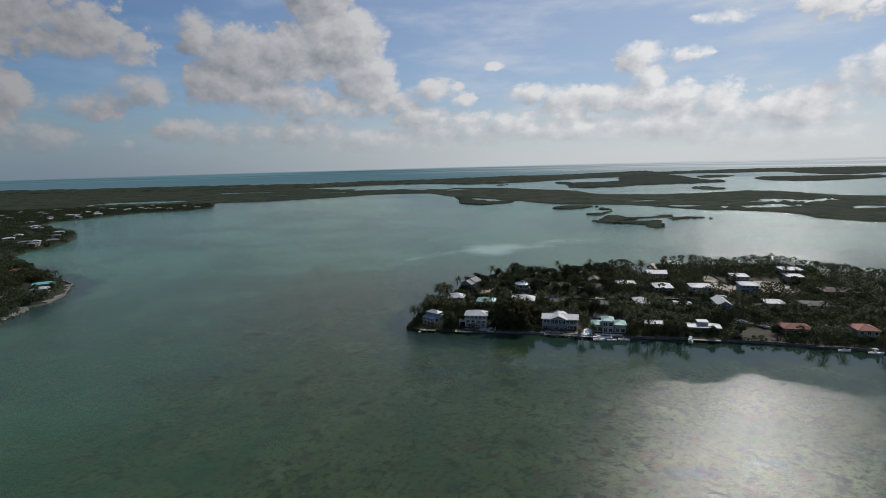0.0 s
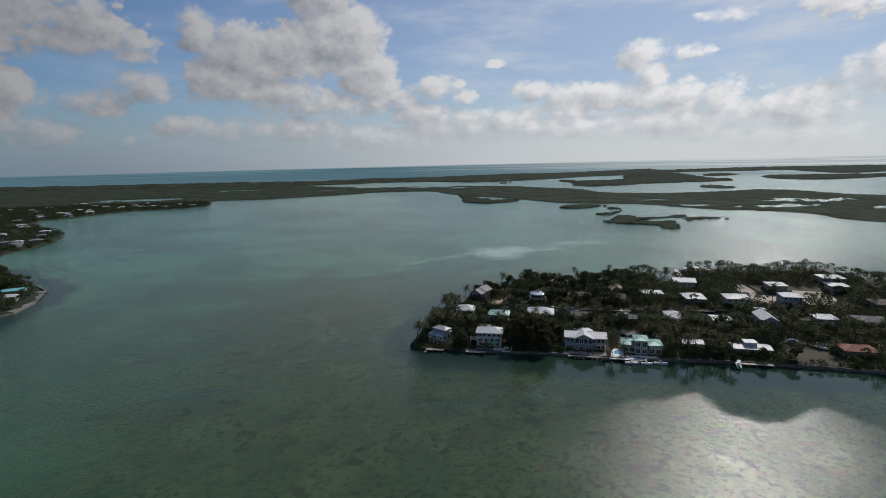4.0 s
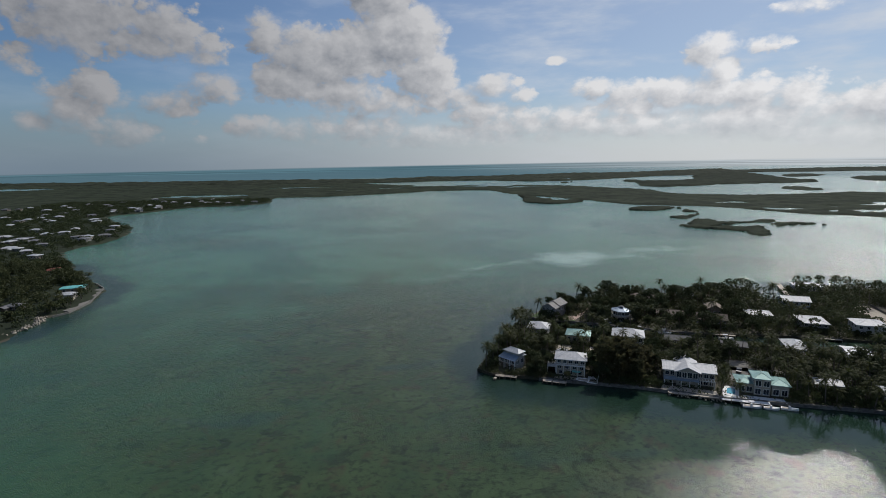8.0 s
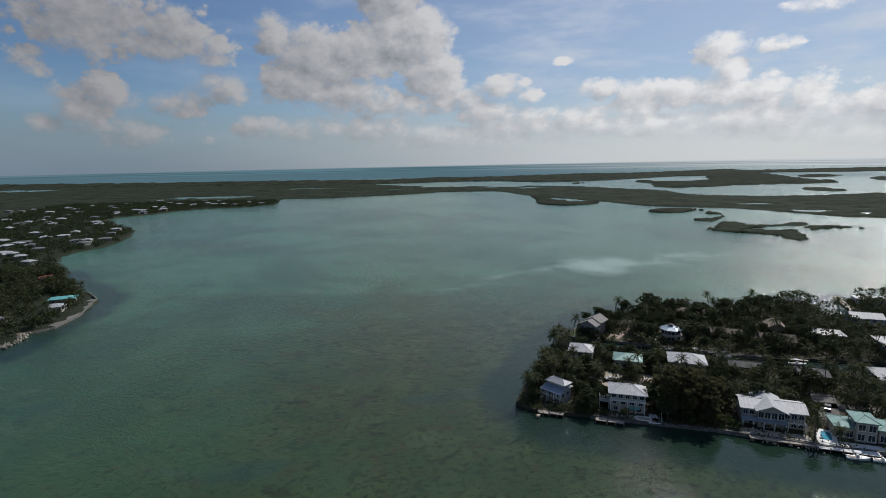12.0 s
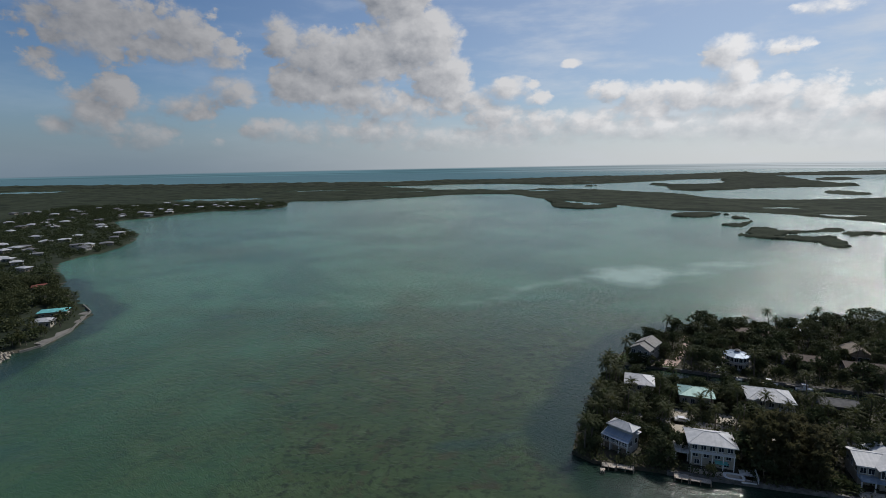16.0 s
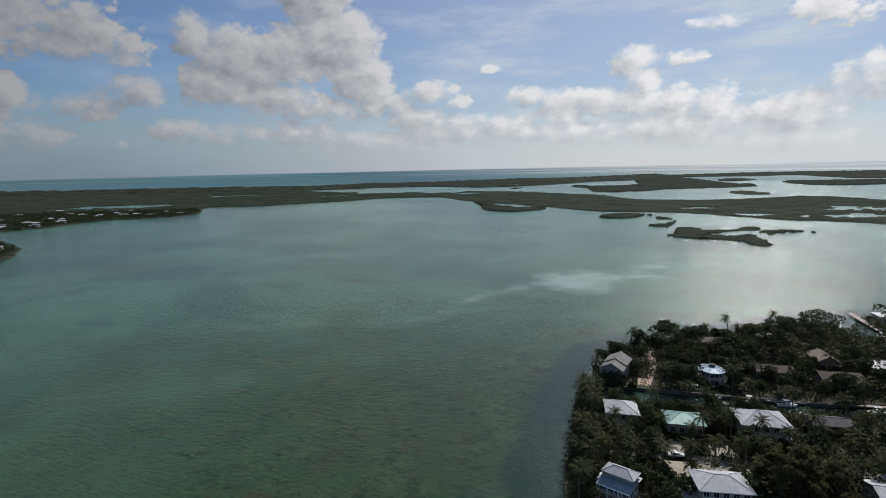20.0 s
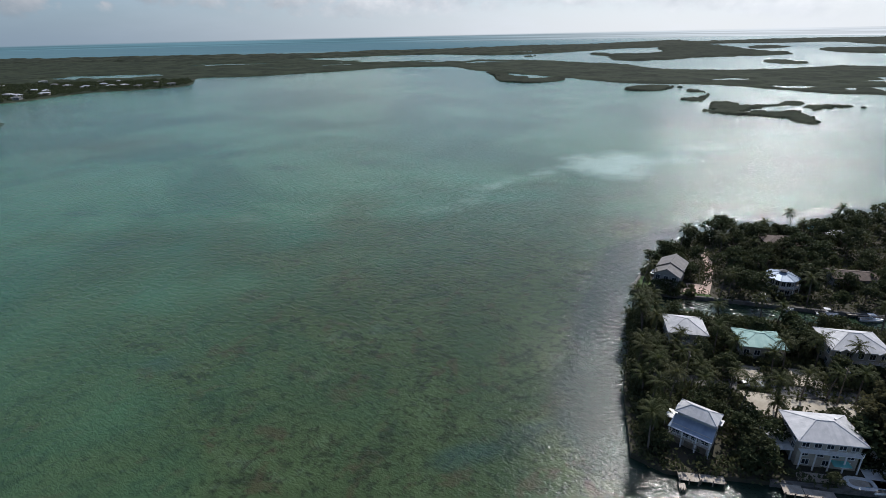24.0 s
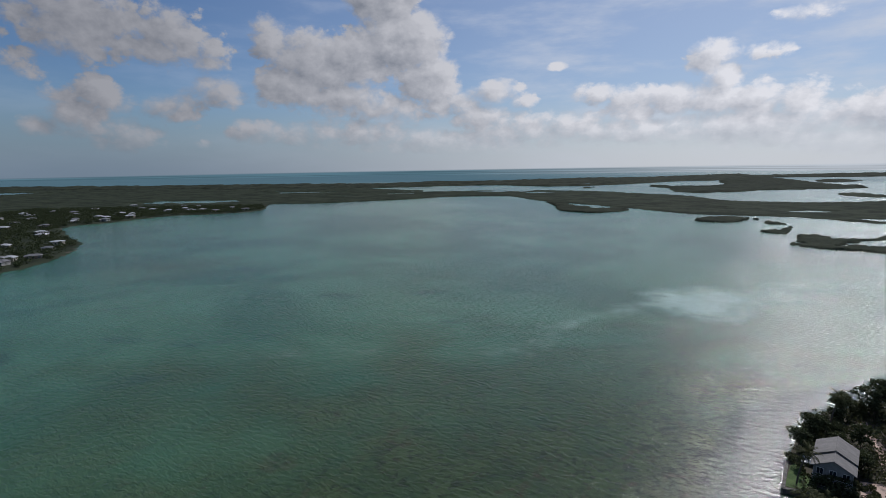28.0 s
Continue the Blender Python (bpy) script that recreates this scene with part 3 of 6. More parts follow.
def pond(pts):
    """How far each point lies in a pond (above 0: water)."""
    best = np.full(len(pts), -1.0)
    for x, y, rx, ry, broken in PONDS:
        near = 1 - np.hypot((pts[:, 0] - x) / rx, (pts[:, 1] - y) / ry)
        for i in np.nonzero(near > -0.3)[0]:
            n = noise.fractal(Vector((pts[i, 0], pts[i, 1], 3.0)) * 0.03, 1.0, 2.0, 5)
            best[i] = max(best[i], near[i] + 0.6 * n - broken)
    return best


# ---------------------------------------------------------------- water: one sheet to the horizon
def make_sheet():
    def axis(lo, hi, a, b, step, grow):
        v = list(np.arange(a, b + 1, step))
        s = step
        while v[-1] < hi:
            s *= grow
            v.append(v[-1] + s)
        s = step
        while v[0] > lo:
            s *= grow
            v.insert(0, v[0] - s)
        return np.array(v)

    xs, ys = axis(-4600, 4600, -250, 320, 5, 1.06), axis(-1500, 4800, -40, 640, 5, 1.045)
    gx, gy = np.meshgrid(xs, ys)
    pts = np.stack([gx.ravel(), gy.ravel()], 1)
    nx, ny = len(xs), len(ys)
    idx = np.arange(nx * ny).reshape(ny, nx)
    faces = np.stack([idx[:-1, :-1], idx[:-1, 1:], idx[1:, 1:], idx[1:, :-1]], -1).reshape(-1, 4)
    ob = from_arrays("water", np.c_[pts, np.zeros(len(pts))], faces.tolist(), WATER)
    tagged(ob, "green and turquoise shallow lagoon with wind ripples", "water", kind="structure")
    d_land = far_from(LAND, pts, True)
    uv = pts - np.array(ORIGIN)
    u, v = uv @ np.array(U), uv @ np.array(V)
    wig = np.array([noise.fractal(Vector((x, y, 0)) * 0.03, 1.0, 2.0, 3) for x, y in pts])
    # dredged channels along the sea walls
    channel = np.clip((1 - (d_land + 4 * wig - np.where(v < 4, 9 + 10 * np.clip((u + 4) / 22, 0, 1), 13)) / 5), 0, 1)
    west = np.clip(1 - (far_from([(-158, 330), (-156, 371), (-152, 395), (-162, 440), (-200, 480), (-228, 520)], pts) + 5 * wig - 7) / 6, 0, 1)
    canal = (u > 8) & (v > 59) & (v < 79) & (u < 170)
    depth = np.clip(np.maximum(channel * (u > -45), west), 0, 1) * np.where(canal, 0.6, 0.85)
    # lee behind the front shore: the wind comes over the land
    lee = np.clip((38 + 24 * wig - np.abs(v)) / 10, 0, 1) * (v < 8) * np.clip((u - 38) / 22, 0, 1)
    wind = 1 - np.maximum(lee, canal * 0.6)
    # sea grass near the peninsula and the camera, open sand and turquoise beyond
    g = np.clip((455 + 40 * wig - pts[:, 1] - 0.6 * np.clip(pts[:, 0] - 90, 0, 120)) / 120, 0, 1)
    g *= 0.42 + 0.58 * np.clip((pts[:, 0] + 110 + 40 * wig) / 110, 0, 1)
    g = np.maximum(g, 0.7 * np.clip(1 - np.hypot((pts[:, 0] + 150) / 70, (pts[:, 1] - 640) / 70), 0, 1))
    chop = np.clip((pts[:, 1] - 180) / 260, 0, 1)
    streak = far_from([(40, 408), (60, 420), (98, 450), (135, 468), (168, 472), (215, 468), (290, 490), (380, 505)], pts)
    s = np.clip(1 - streak / (16 + 14 * np.clip((pts[:, 0] - 120) / 60, 0, 1)), 0, 1) * (0.2 + 0.35 * np.clip((pts[:, 0] - 60) / 100, 0, 1) - 0.35 * np.clip((pts[:, 0] - 215) / 60, 0, 1))
    for x, y, rx, ry, k in ((168, 468, 34, 44, 0.95), (190, 478, 30, 34, 0.9), (-38, 425, 60, 16, 0.16), (-5, 292, 22, 7, 0.2), (-25, 282, 18, 7, 0.16), (260, 495, 60, 20, 0.5), (120, 1250, 300, 160, 0.35), (0, 1100, 120, 120, 0.25)):
        s = np.maximum(s, k * np.clip(1.4 - 1.4 * np.hypot((pts[:, 0] - x) / rx, (pts[:, 1] - y) / ry), 0, 1))
    # the open sea past the barrier
    far = np.clip((np.hypot(pts[:, 0], pts[:, 1]) - 2500) / 500, 0, 1) * np.clip((3000 - pts[:, 0]) / 2400, 0, 1)
    near = np.clip((640 + 70 * wig - pts[:, 1]) / 300, 0, 1)
    wide_open = np.clip((0.8 * pts[:, 0] + 0.35 * pts[:, 1] - 400) / 280, 0, 1)
    for name, val in (("far", far), ("near", near), ("open", wide_open), ("depth", depth), ("sand", s), ("wind", wind), ("grass", g), ("chop", chop)):
        ob.data.attributes.new(name, "FLOAT", "POINT").data.foreach_set("value", np.asarray(val, np.float32))


make_sheet()

# ---------------------------------------------------------------- land
ground = part("ground", slab(LAND, -2.0, 1.0), SOIL)
tagged(ground, "low scrubby island ground with leaf litter", "ground", kind="structure")


def canopy(name, poly, step, height, label, skip_ponds=True, clear=None, only=None, mat=MANGROVE, even=False, fray=0.0):
    """A closed wood of mangrove, seen from afar: crowns as bumps of one skin that ends at the water."""
    poly = np.asarray(poly)
    lo, hi = poly.min(0) - step, poly.max(0) + step
    gx, gy = np.meshgrid(np.arange(lo[0], hi[0], step), np.arange(lo[1], hi[1], step))
    ny, nx = gx.shape
    pts = np.stack([gx.ravel(), gy.ravel()], 1)
    jit = np.random.RandomState(7).uniform(-0.35, 0.35, pts.shape) * step
    pts = pts + jit
    land = inside(poly, pts)
    if skip_ponds:
        land[land] = pond(pts[land]) < 0
    if fray:
        # ragged rim: bays, gaps and single bushes off the edge
        rim = far_from(poly, pts[land], True)
        bite = np.array([noise.fractal(Vector((x, y, 5.0)) * (0.8 / fray), 1.0, 2.0, 5) for x, y in pts[land]])
        land[land] = rim + fray * (2.0 * bite - 0.05) > 0
    if clear:
        near = inside(clear, pts)
        land &= ~near
    if only:
        land &= inside(only, pts)
    if not land.any():
        return None
    use = land.reshape(ny, nx)
    idx = np.arange(nx * ny).reshape(ny, nx)
    any4 = use[:-1, :-1] | use[:-1, 1:] | use[1:, 1:] | use[1:, :-1]
    faces = np.stack([idx[:-1, :-1], idx[:-1, 1:], idx[1:, 1:], idx[1:, :-1]], -1)[any4]
    keep = np.unique(faces)
    back = np.full(nx * ny, -1)
    back[keep] = np.arange(len(keep))
    z = np.full(len(keep), -0.4)
    rs = np.random.RandomState(11)
    for k, i in enumerate(keep):
        if land[i]:
            p = Vector((pts[i, 0], pts[i, 1], 0))
            z[k] = height * (0.62 + 0.5 * noise.fractal(p * 0.016, 1.0, 2.0, 3)) + rs.uniform(-0.22, 0.3) * height
            z[k] = 0.5 if even else max(z[k], 0.8)
    ob = from_arrays(name, np.c_[pts[keep], z], back[faces].tolist(), mat)
    tagged(ob, label, "ground" if even else "woods", kind="structure" if even else "stuff")
    return ob


for i, c in enumerate(OUTLINES[3:]):
    canopy("mangrove_cay", c, 1.8 if i < 4 else 10, 2.3 if i < 4 else 5, "dense green mangrove cay in the lagoon", fray=7.0 if i < 4 else 24.0)
canopy("barrier_woods", OUTLINES[2], 14, 7, "long dark wooded barrier along the open sea")
WOODS = OUTLINES[1]
SETTLED = [(-100, 250), (-250, 200), (-420, 560), (-640, 1080), (-640, 1330), (-430, 1330), (-190, 1330), (-150, 1150)]   # the built-up strip: its trees and houses stand one by one
canopy("mangrove_flats", WOODS, 7, 2.6, "green mangrove flats with shallow ponds", clear=SETTLED)
canopy("ground_far_shore", OUTLINES[1], 6, 0.5, "low wooded ground across the lagoon", only=SETTLED, mat=SOIL, even=True)
canopy("shore_scrub", OUTLINES[1], 5, 2.2, "low scrub between the houses on the far shore", only=SETTLED)


def stone(x, y, r):
    """A lone mangrove clump on a rock."""
    rs = np.random.RandomState(int(x))
    bm = bmesh.new()
    bmesh.ops.create_icosphere(bm, subdivisions=2, radius=r * 0.6)
    for v in bm.verts:
        v.co *= rs.uniform(0.75, 1.25)
        v.co.z *= 0.6
    ob = part("mangrove_clump", bm, MANGROVE)
    ob.matrix_basis = pose(x, y, 0.3)
    tagged(ob, "lone dark mangrove clump standing in shallow water", "mangrove", "lone mangroves")


for x, y, r in STONES:
    stone(x, y, r)

# ---------------------------------------------------------------- building kit
def box(bm, x0, x1, y0, y1, z0, z1):
    v = [bm.verts.new(p) for p in ((x0, y0, z0), (x1, y0, z0), (x1, y1, z0), (x0, y1, z0), (x0, y0, z1), (x1, y0, z1), (x1, y1, z1), (x0, y1, z1))]
    for f in ((0, 3, 2, 1), (4, 5, 6, 7), (0, 1, 5, 4), (1, 2, 6, 5), (2, 3, 7, 6), (3, 0, 4, 7)):
        bm.faces.new([v[i] for i in f])


def boxes(*rows):
    bm = bmesh.new()
    for r in rows:
        box(bm, *r)
    return bm


def rod(bm, a, b, r0, r1, n=6):
    a, b = Vector(a), Vector(b)
    q = (b - a).to_track_quat("Z", "Y")
    rings = []
    for p, r in ((a, r0), (b, r1)):
        rings.append([bm.verts.new(p + q @ Vector((r * math.cos(6.2832 * i / n), r * math.sin(6.2832 * i / n), 0))) for i in range(n)])
    for i in range(n):
        bm.faces.new((rings[0][i], rings[0][(i + 1) % n], rings[1][(i + 1) % n], rings[1][i]))
    bm.faces.new(rings[1])


def hip(w, d, h, z, over=0.6, t=0.18, ridge=None):
    """A hipped roof with thick eaves over a w x d plan; ridge: its length, along the longer side."""
    bm = bmesh.new()
    a, b = w / 2 + over, d / 2 + over
    r = max(0.3, abs(a - b) if ridge is None else ridge / 2)
    rx, ry = (r, 0) if a >= b else (0, r)
    low = [bm.verts.new((sx * a, sy * b, z - t)) for sx, sy in ((-1, -1), (1, -1), (1, 1), (-1, 1))]
    eave = [bm.verts.new((sx * a, sy * b, z)) for sx, sy in ((-1, -1), (1, -1), (1, 1), (-1, 1))]
    p, q = bm.verts.new((-rx, -ry, z + h)), bm.verts.new((rx, ry, z + h))
    bm.faces.new(low[::-1])
    for i in range(4):
        bm.faces.new((low[i], low[(i + 1) % 4], eave[(i + 1) % 4], eave[i]))
    e = eave
    if rx:
        for f in ((e[0], e[1], q, p), (e[1], e[2], q), (e[2], e[3], p, q), (e[3], e[0], p)):
            bm.faces.new(f)
    else:
        for f in ((e[0], e[1], p), (e[1], e[2], q, p), (e[2], e[3], q), (e[3], e[0], p, q)):
            bm.faces.new(f)
    return bm, [(-a, -b, z), (a, -b, z), (a, b, z), (-a, b, z)], (-rx, -ry, z + h), (rx, ry, z + h)


def gable(w, d, h, z, over=0.6, t=0.18, along="y"):
    """A gabled roof with thick edges; the ridge runs along x or y."""
    bm = bmesh.new()
    a, b = w / 2 + over, d / 2 + over
    prof = [(-a, z), (0, z + h), (a, z), (a, z - t), (0, z + h - t * 1.1), (-a, z - t)] if along == "y" else [(-b, z), (0, z + h), (b, z), (b, z - t), (0, z + h - t * 1.1), (-b, z - t)]
    far = b if along == "y" else a
    rings = []
    for s in (-far, far):
        rings.append([bm.verts.new((p, s, q) if along == "y" else (s, p, q)) for p, q in prof])
    n = len(prof)
    for i in range(n):
        bm.faces.new((rings[0][i], rings[0][(i + 1) % n], rings[1][(i + 1) % n], rings[1][i]))
    for r in rings:
        bm.faces.new((r[0], r[1], r[4], r[5]))
        bm.faces.new((r[1], r[2], r[3], r[4]))
    bmesh.ops.recalc_face_normals(bm, faces=bm.faces)
    return bm


def caps(bm, lines, r=0.09):
    for a, b in lines:
        rod(bm, a, b, r, r, 5)


def mesh_of(bm, name, mat):
    me = bpy.data.meshes.new(name)
    bm.to_mesh(me)
    bm.free()
    me.materials.append(mat)
    return me


def window_meshes():
    """Shared meshes of a window: a frame with a mullion and sill, and its two panes, for 1 x 1 openings in the xz plane."""
    bm = boxes((-0.56, -0.5, -0.06, 0.04, -0.56, 0.56), (0.5, 0.56, -0.06, 0.04, -0.56, 0.56), (-0.5, 0.5, -0.06, 0.04, 0.5, 0.56), (-0.6, 0.6, -0.12, 0.04, -0.58, -0.5), (-0.025, 0.025, -0.05, 0.03, -0.5, 0.5))
    fr = mesh_of(bm, "window", TRIM)
    pane = mesh_of(boxes((-0.5, -0.025, -0.02, 0.01, -0.5, 0.5)), "pane", GLASS)
    return fr, pane


WINDOW, PANE = window_meshes()
SIDES = {"front": (0, -1, 0), "right": (1, 0, 90), "back": (0, 1, 180), "left": (-1, 0, -90)}


def windows(thing, w, d, rows, size=(1.1, 1.2), x0=0.0, y0=0.0):
    """Rows of (side, height of the middle, how many)."""
    for side, z, n in rows:
        sx, sy, turn = SIDES[side]
        span = w if sy else d
        for i in range(n):
            s = (i + 0.5) / n * span - span / 2
            x, y = (s, sy * d / 2) if sy else (sx * w / 2, s)
            m = pose(x0 + x, y0 + y, z, 0, 0, turn) @ Matrix.Diagonal((size[0], 1, size[1], 1))
            o = share("window", WINDOW, m, thing)
            share("pane", PANE, Matrix.Identity(4), o)
            share("pane", PANE, pose(0.525, 0, 0), o)


def rail_run(bm, pts, z, h=1.0, gap=1.4):
    """A railing along a line: posts, two bars and a hand rail."""
    for (x0, y0), (x1, y1) in zip(pts, pts[1:]):
        n = max(1, round(math.hypot(x1 - x0, y1 - y0) / gap))
        for i in range(n + 1):
            x, y = x0 + (x1 - x0) * i / n, y0 + (y1 - y0) * i / n
            box(bm, x - 0.04, x + 0.04, y - 0.04, y + 0.04, z, z + h)
        for k in (0.35, 0.65, 1.0):
            rod(bm, (x0, y0, z + h * k), (x1, y1, z + h * k), 0.03, 0.03, 4)


BLOCKED = []    # footprints in u, v that stay free of trees: middle, half sizes


def house_at(u, v, turn=0.0, label="", w=0, d=0, group="", base=1.0):
    x, y = site(u, v)
    ob = new("house")
    ob.empty_display_size = 0.5
    ob.matrix_basis = pose(x, y, base, 0, 0, TURN + turn)
    tagged(ob, label, "house", group or "houses on the peninsula")
    if w:
        BLOCKED.append((u, v, w / 2 + 1.2, d / 2 + 1.2))
    return ob


def simple_house(u, v, w, d, eave, rise, roof, wall, label, kind="hip", along="x", storeys=2, turn=0.0, porch=None, over=0.6, ridge=None):
    """A house with its storeys of windows, a door, a porch or balcony and a capped roof."""
    h = house_at(u, v, turn, label, w, d)
    part("wall", boxes((-w / 2, w / 2, -d / 2, d / 2, -0.3, eave), (-w / 2 - 0.05, w / 2 + 0.05, -d / 2 - 0.05, d / 2 + 0.05, eave - 0.3, eave - 0.15)), wall, h)
    if kind == "hip":
        bm, c, p, q = hip(w, d, rise, eave + 0.12, over, 0.2, ridge)
        r = part("roof", bm, roof, h)
        cap = bmesh.new()
        near = [(c[0], p), (c[3], p if w >= d else q), (c[1], q if w >= d else p), (c[2], q)]
        caps(cap, near + [(p, q)])
        part("ridge_cap", cap, roof, r)
    elif kind == "gable":
        r = part("roof", gable(w, d, rise, eave + 0.12, over, 0.2, along), roof, h)
        cap = bmesh.new()
        far = (d if along == "y" else w) / 2 + over
        caps(cap, [((0, -far, eave + rise + 0.12), (0, far, eave + rise + 0.12)) if along == "y" else ((-far, 0, eave + rise + 0.12), (far, 0, eave + rise + 0.12))])
        part("ridge_cap", cap, roof, r)
        for s in (-1, 1):
            tri = bmesh.new()
            if along == "y":
                pts = [(-w / 2, s * (d / 2 - 0.1), eave), (w / 2, s * (d / 2 - 0.1), eave), (0, s * (d / 2 - 0.1), eave + rise * 0.93)]
            else:
                pts = [(s * (w / 2 - 0.1), -d / 2, eave), (s * (w / 2 - 0.1), d / 2, eave), (s * (w / 2 - 0.1), 0, eave + rise * 0.93)]
            f = tri.faces.new([tri.verts.new(p) for p in pts])
            ext = bmesh.ops.extrude_face_region(tri, geom=[f])
            bmesh.ops.translate(tri, vec=(0, -s * 0.2, 0) if along == "y" else (-s * 0.2, 0, 0), verts=[g for g in ext["geom"] if isinstance(g, bmesh.types.BMVert)])
            part("gable_wall", tri, wall, h)
    else:
        part("roof", boxes((-w / 2 - over, w / 2 + over, -d / 2 - over, d / 2 + over, eave, eave + 0.3)), roof, h)
    step = eave / storeys
    rows = []
    for s in range(storeys):
        z = step * (s + 0.55)
        rows += [("front", z, max(2, round(w / 2.6))), ("left", z, max(2, round(d / 3.2))), ("right", z, max(2, round(d / 3.2)))]
    windows(h, w, d, rows, (1.2, min(1.35, step * 0.52)))
    part("door", boxes((-0.5, 0.5, d / 2 - 0.02, d / 2 + 0.06, 0.1, 2.2)), SHADE_WOOD, h)
    if porch:
        side, deep, z = porch
        p = part("balcony", boxes((-w / 2, w / 2, -d / 2 - deep, -d / 2, z - 0.18, z)), DECK, h)
        bm = bmesh.new()
        rail_run(bm, [(-w / 2, -d / 2 - 0.05), (-w / 2 + 0.05, -d / 2 - deep + 0.06), (w / 2 - 0.05, -d / 2 - deep + 0.06), (w / 2 - 0.05, -d / 2 - 0.05)], z)
        part("railing", bm, TRIM, p)
        n = max(2, round(w / 3.5))
        for i in range(n + 1):
            x = -w / 2 + 0.15 + (w - 0.3) * i / n
            part("post", boxes((x - 0.11, x + 0.11, -d / 2 - deep + 0.05, -d / 2 - deep + 0.27, -0.3, z - 0.18)), TRIM, h)
    return h

# ---------------------------------------------------------------- houses of the front rows, one by one
def tip_house():
    """Two-tier house on the tip: a hipped upper roof over a long skirt roof towards the water."""
    h = house_at(12.3, 6.2, -28, "white two-tier house with white metal roofs beside the water", 9, 9)
    part("wall", boxes((-3.6, 3.6, -2.6, 3.2, -0.3, 4.3), (-3.4, 3.4, -0.4, 3.1, 4.3, 6.0)), WHITE_WALL, h)
    bm, c, p, q = hip(6.8, 3.6, 1.15, 6.1, 0.55, 0.18)
    for v in bm.verts:
        v.co.y += 1.35
    r = part("upper_roof", bm, WHITE_ROOF, h)
    cap = bmesh.new()
    sh = lambda k: (k[0], k[1] + 1.35, k[2])
    caps(cap, [(sh(c[0]), sh(p)), (sh(c[3]), sh(p)), (sh(c[1]), sh(q)), (sh(c[2]), sh(q)), (sh(p), sh(q))])
    part("ridge_cap", cap, WHITE_ROOF, r)
    bm = bmesh.new()
    vs = [bm.verts.new(k) for k in ((-4.1, -3.5, 3.9), (4.1, -3.5, 3.9), (3.8, -0.3, 5.1), (-3.8, -0.3, 5.1))]
    f = bm.faces.new(vs)
    ext = bmesh.ops.extrude_face_region(bm, geom=[f])
    bmesh.ops.translate(bm, vec=(0, 0, -0.16), verts=[g for g in ext["geom"] if isinstance(g, bmesh.types.BMVert)])
    bmesh.ops.recalc_face_normals(bm, faces=bm.faces)
    part("skirt_roof", bm, BLUE_ROOF, h, "pale blue-white metal skirt roof")
    for s in (-1, 1):
        bm = boxes((s * 3.9 - 0.5, s * 3.9 + 0.5, 1.4, 3.4, 4.9, 5.05))
        part("side_roof", bm, WHITE_ROOF, h)
    windows(h, 7.2, 5.8, [("front", 3.0, 4), ("left", 2.8, 2), ("right", 2.8, 2)], (1.3, 1.5), 0, 0.3)
    for x in (-2.4, 0, 2.4):
        part("garage_opening", boxes((x - 0.85, x + 0.85, -2.66, -2.55, -0.05, 1.9)), SHADE_WOOD, h)
    for x in (-3.8, -1.3, 1.3, 3.8):
        part("post", boxes((x - 0.12, x + 0.12, -3.35, -3.1, -0.3, 3.95)), TRIM, h)
    d = part("balcony", boxes((-3.9, 3.9, -3.4, -2.6, 2.05, 2.2)), DECK, h)
    bm = bmesh.new()
    rail_run(bm, [(-3.8, -3.3), (3.8, -3.3)], 2.2)
    part("railing", bm, TRIM, d)
    part("terrace", boxes((-6.2, -3.6, 1.6, 4.4, 1.9, 2.1)), TRIM, h)
    for x, y in ((-6.1, 1.7), (-6.1, 4.2), (-3.8, 4.2)):
        part("post", boxes((x - 0.1, x + 0.1, y - 0.1, y + 0.1, -0.3, 1.9)), TRIM, h)


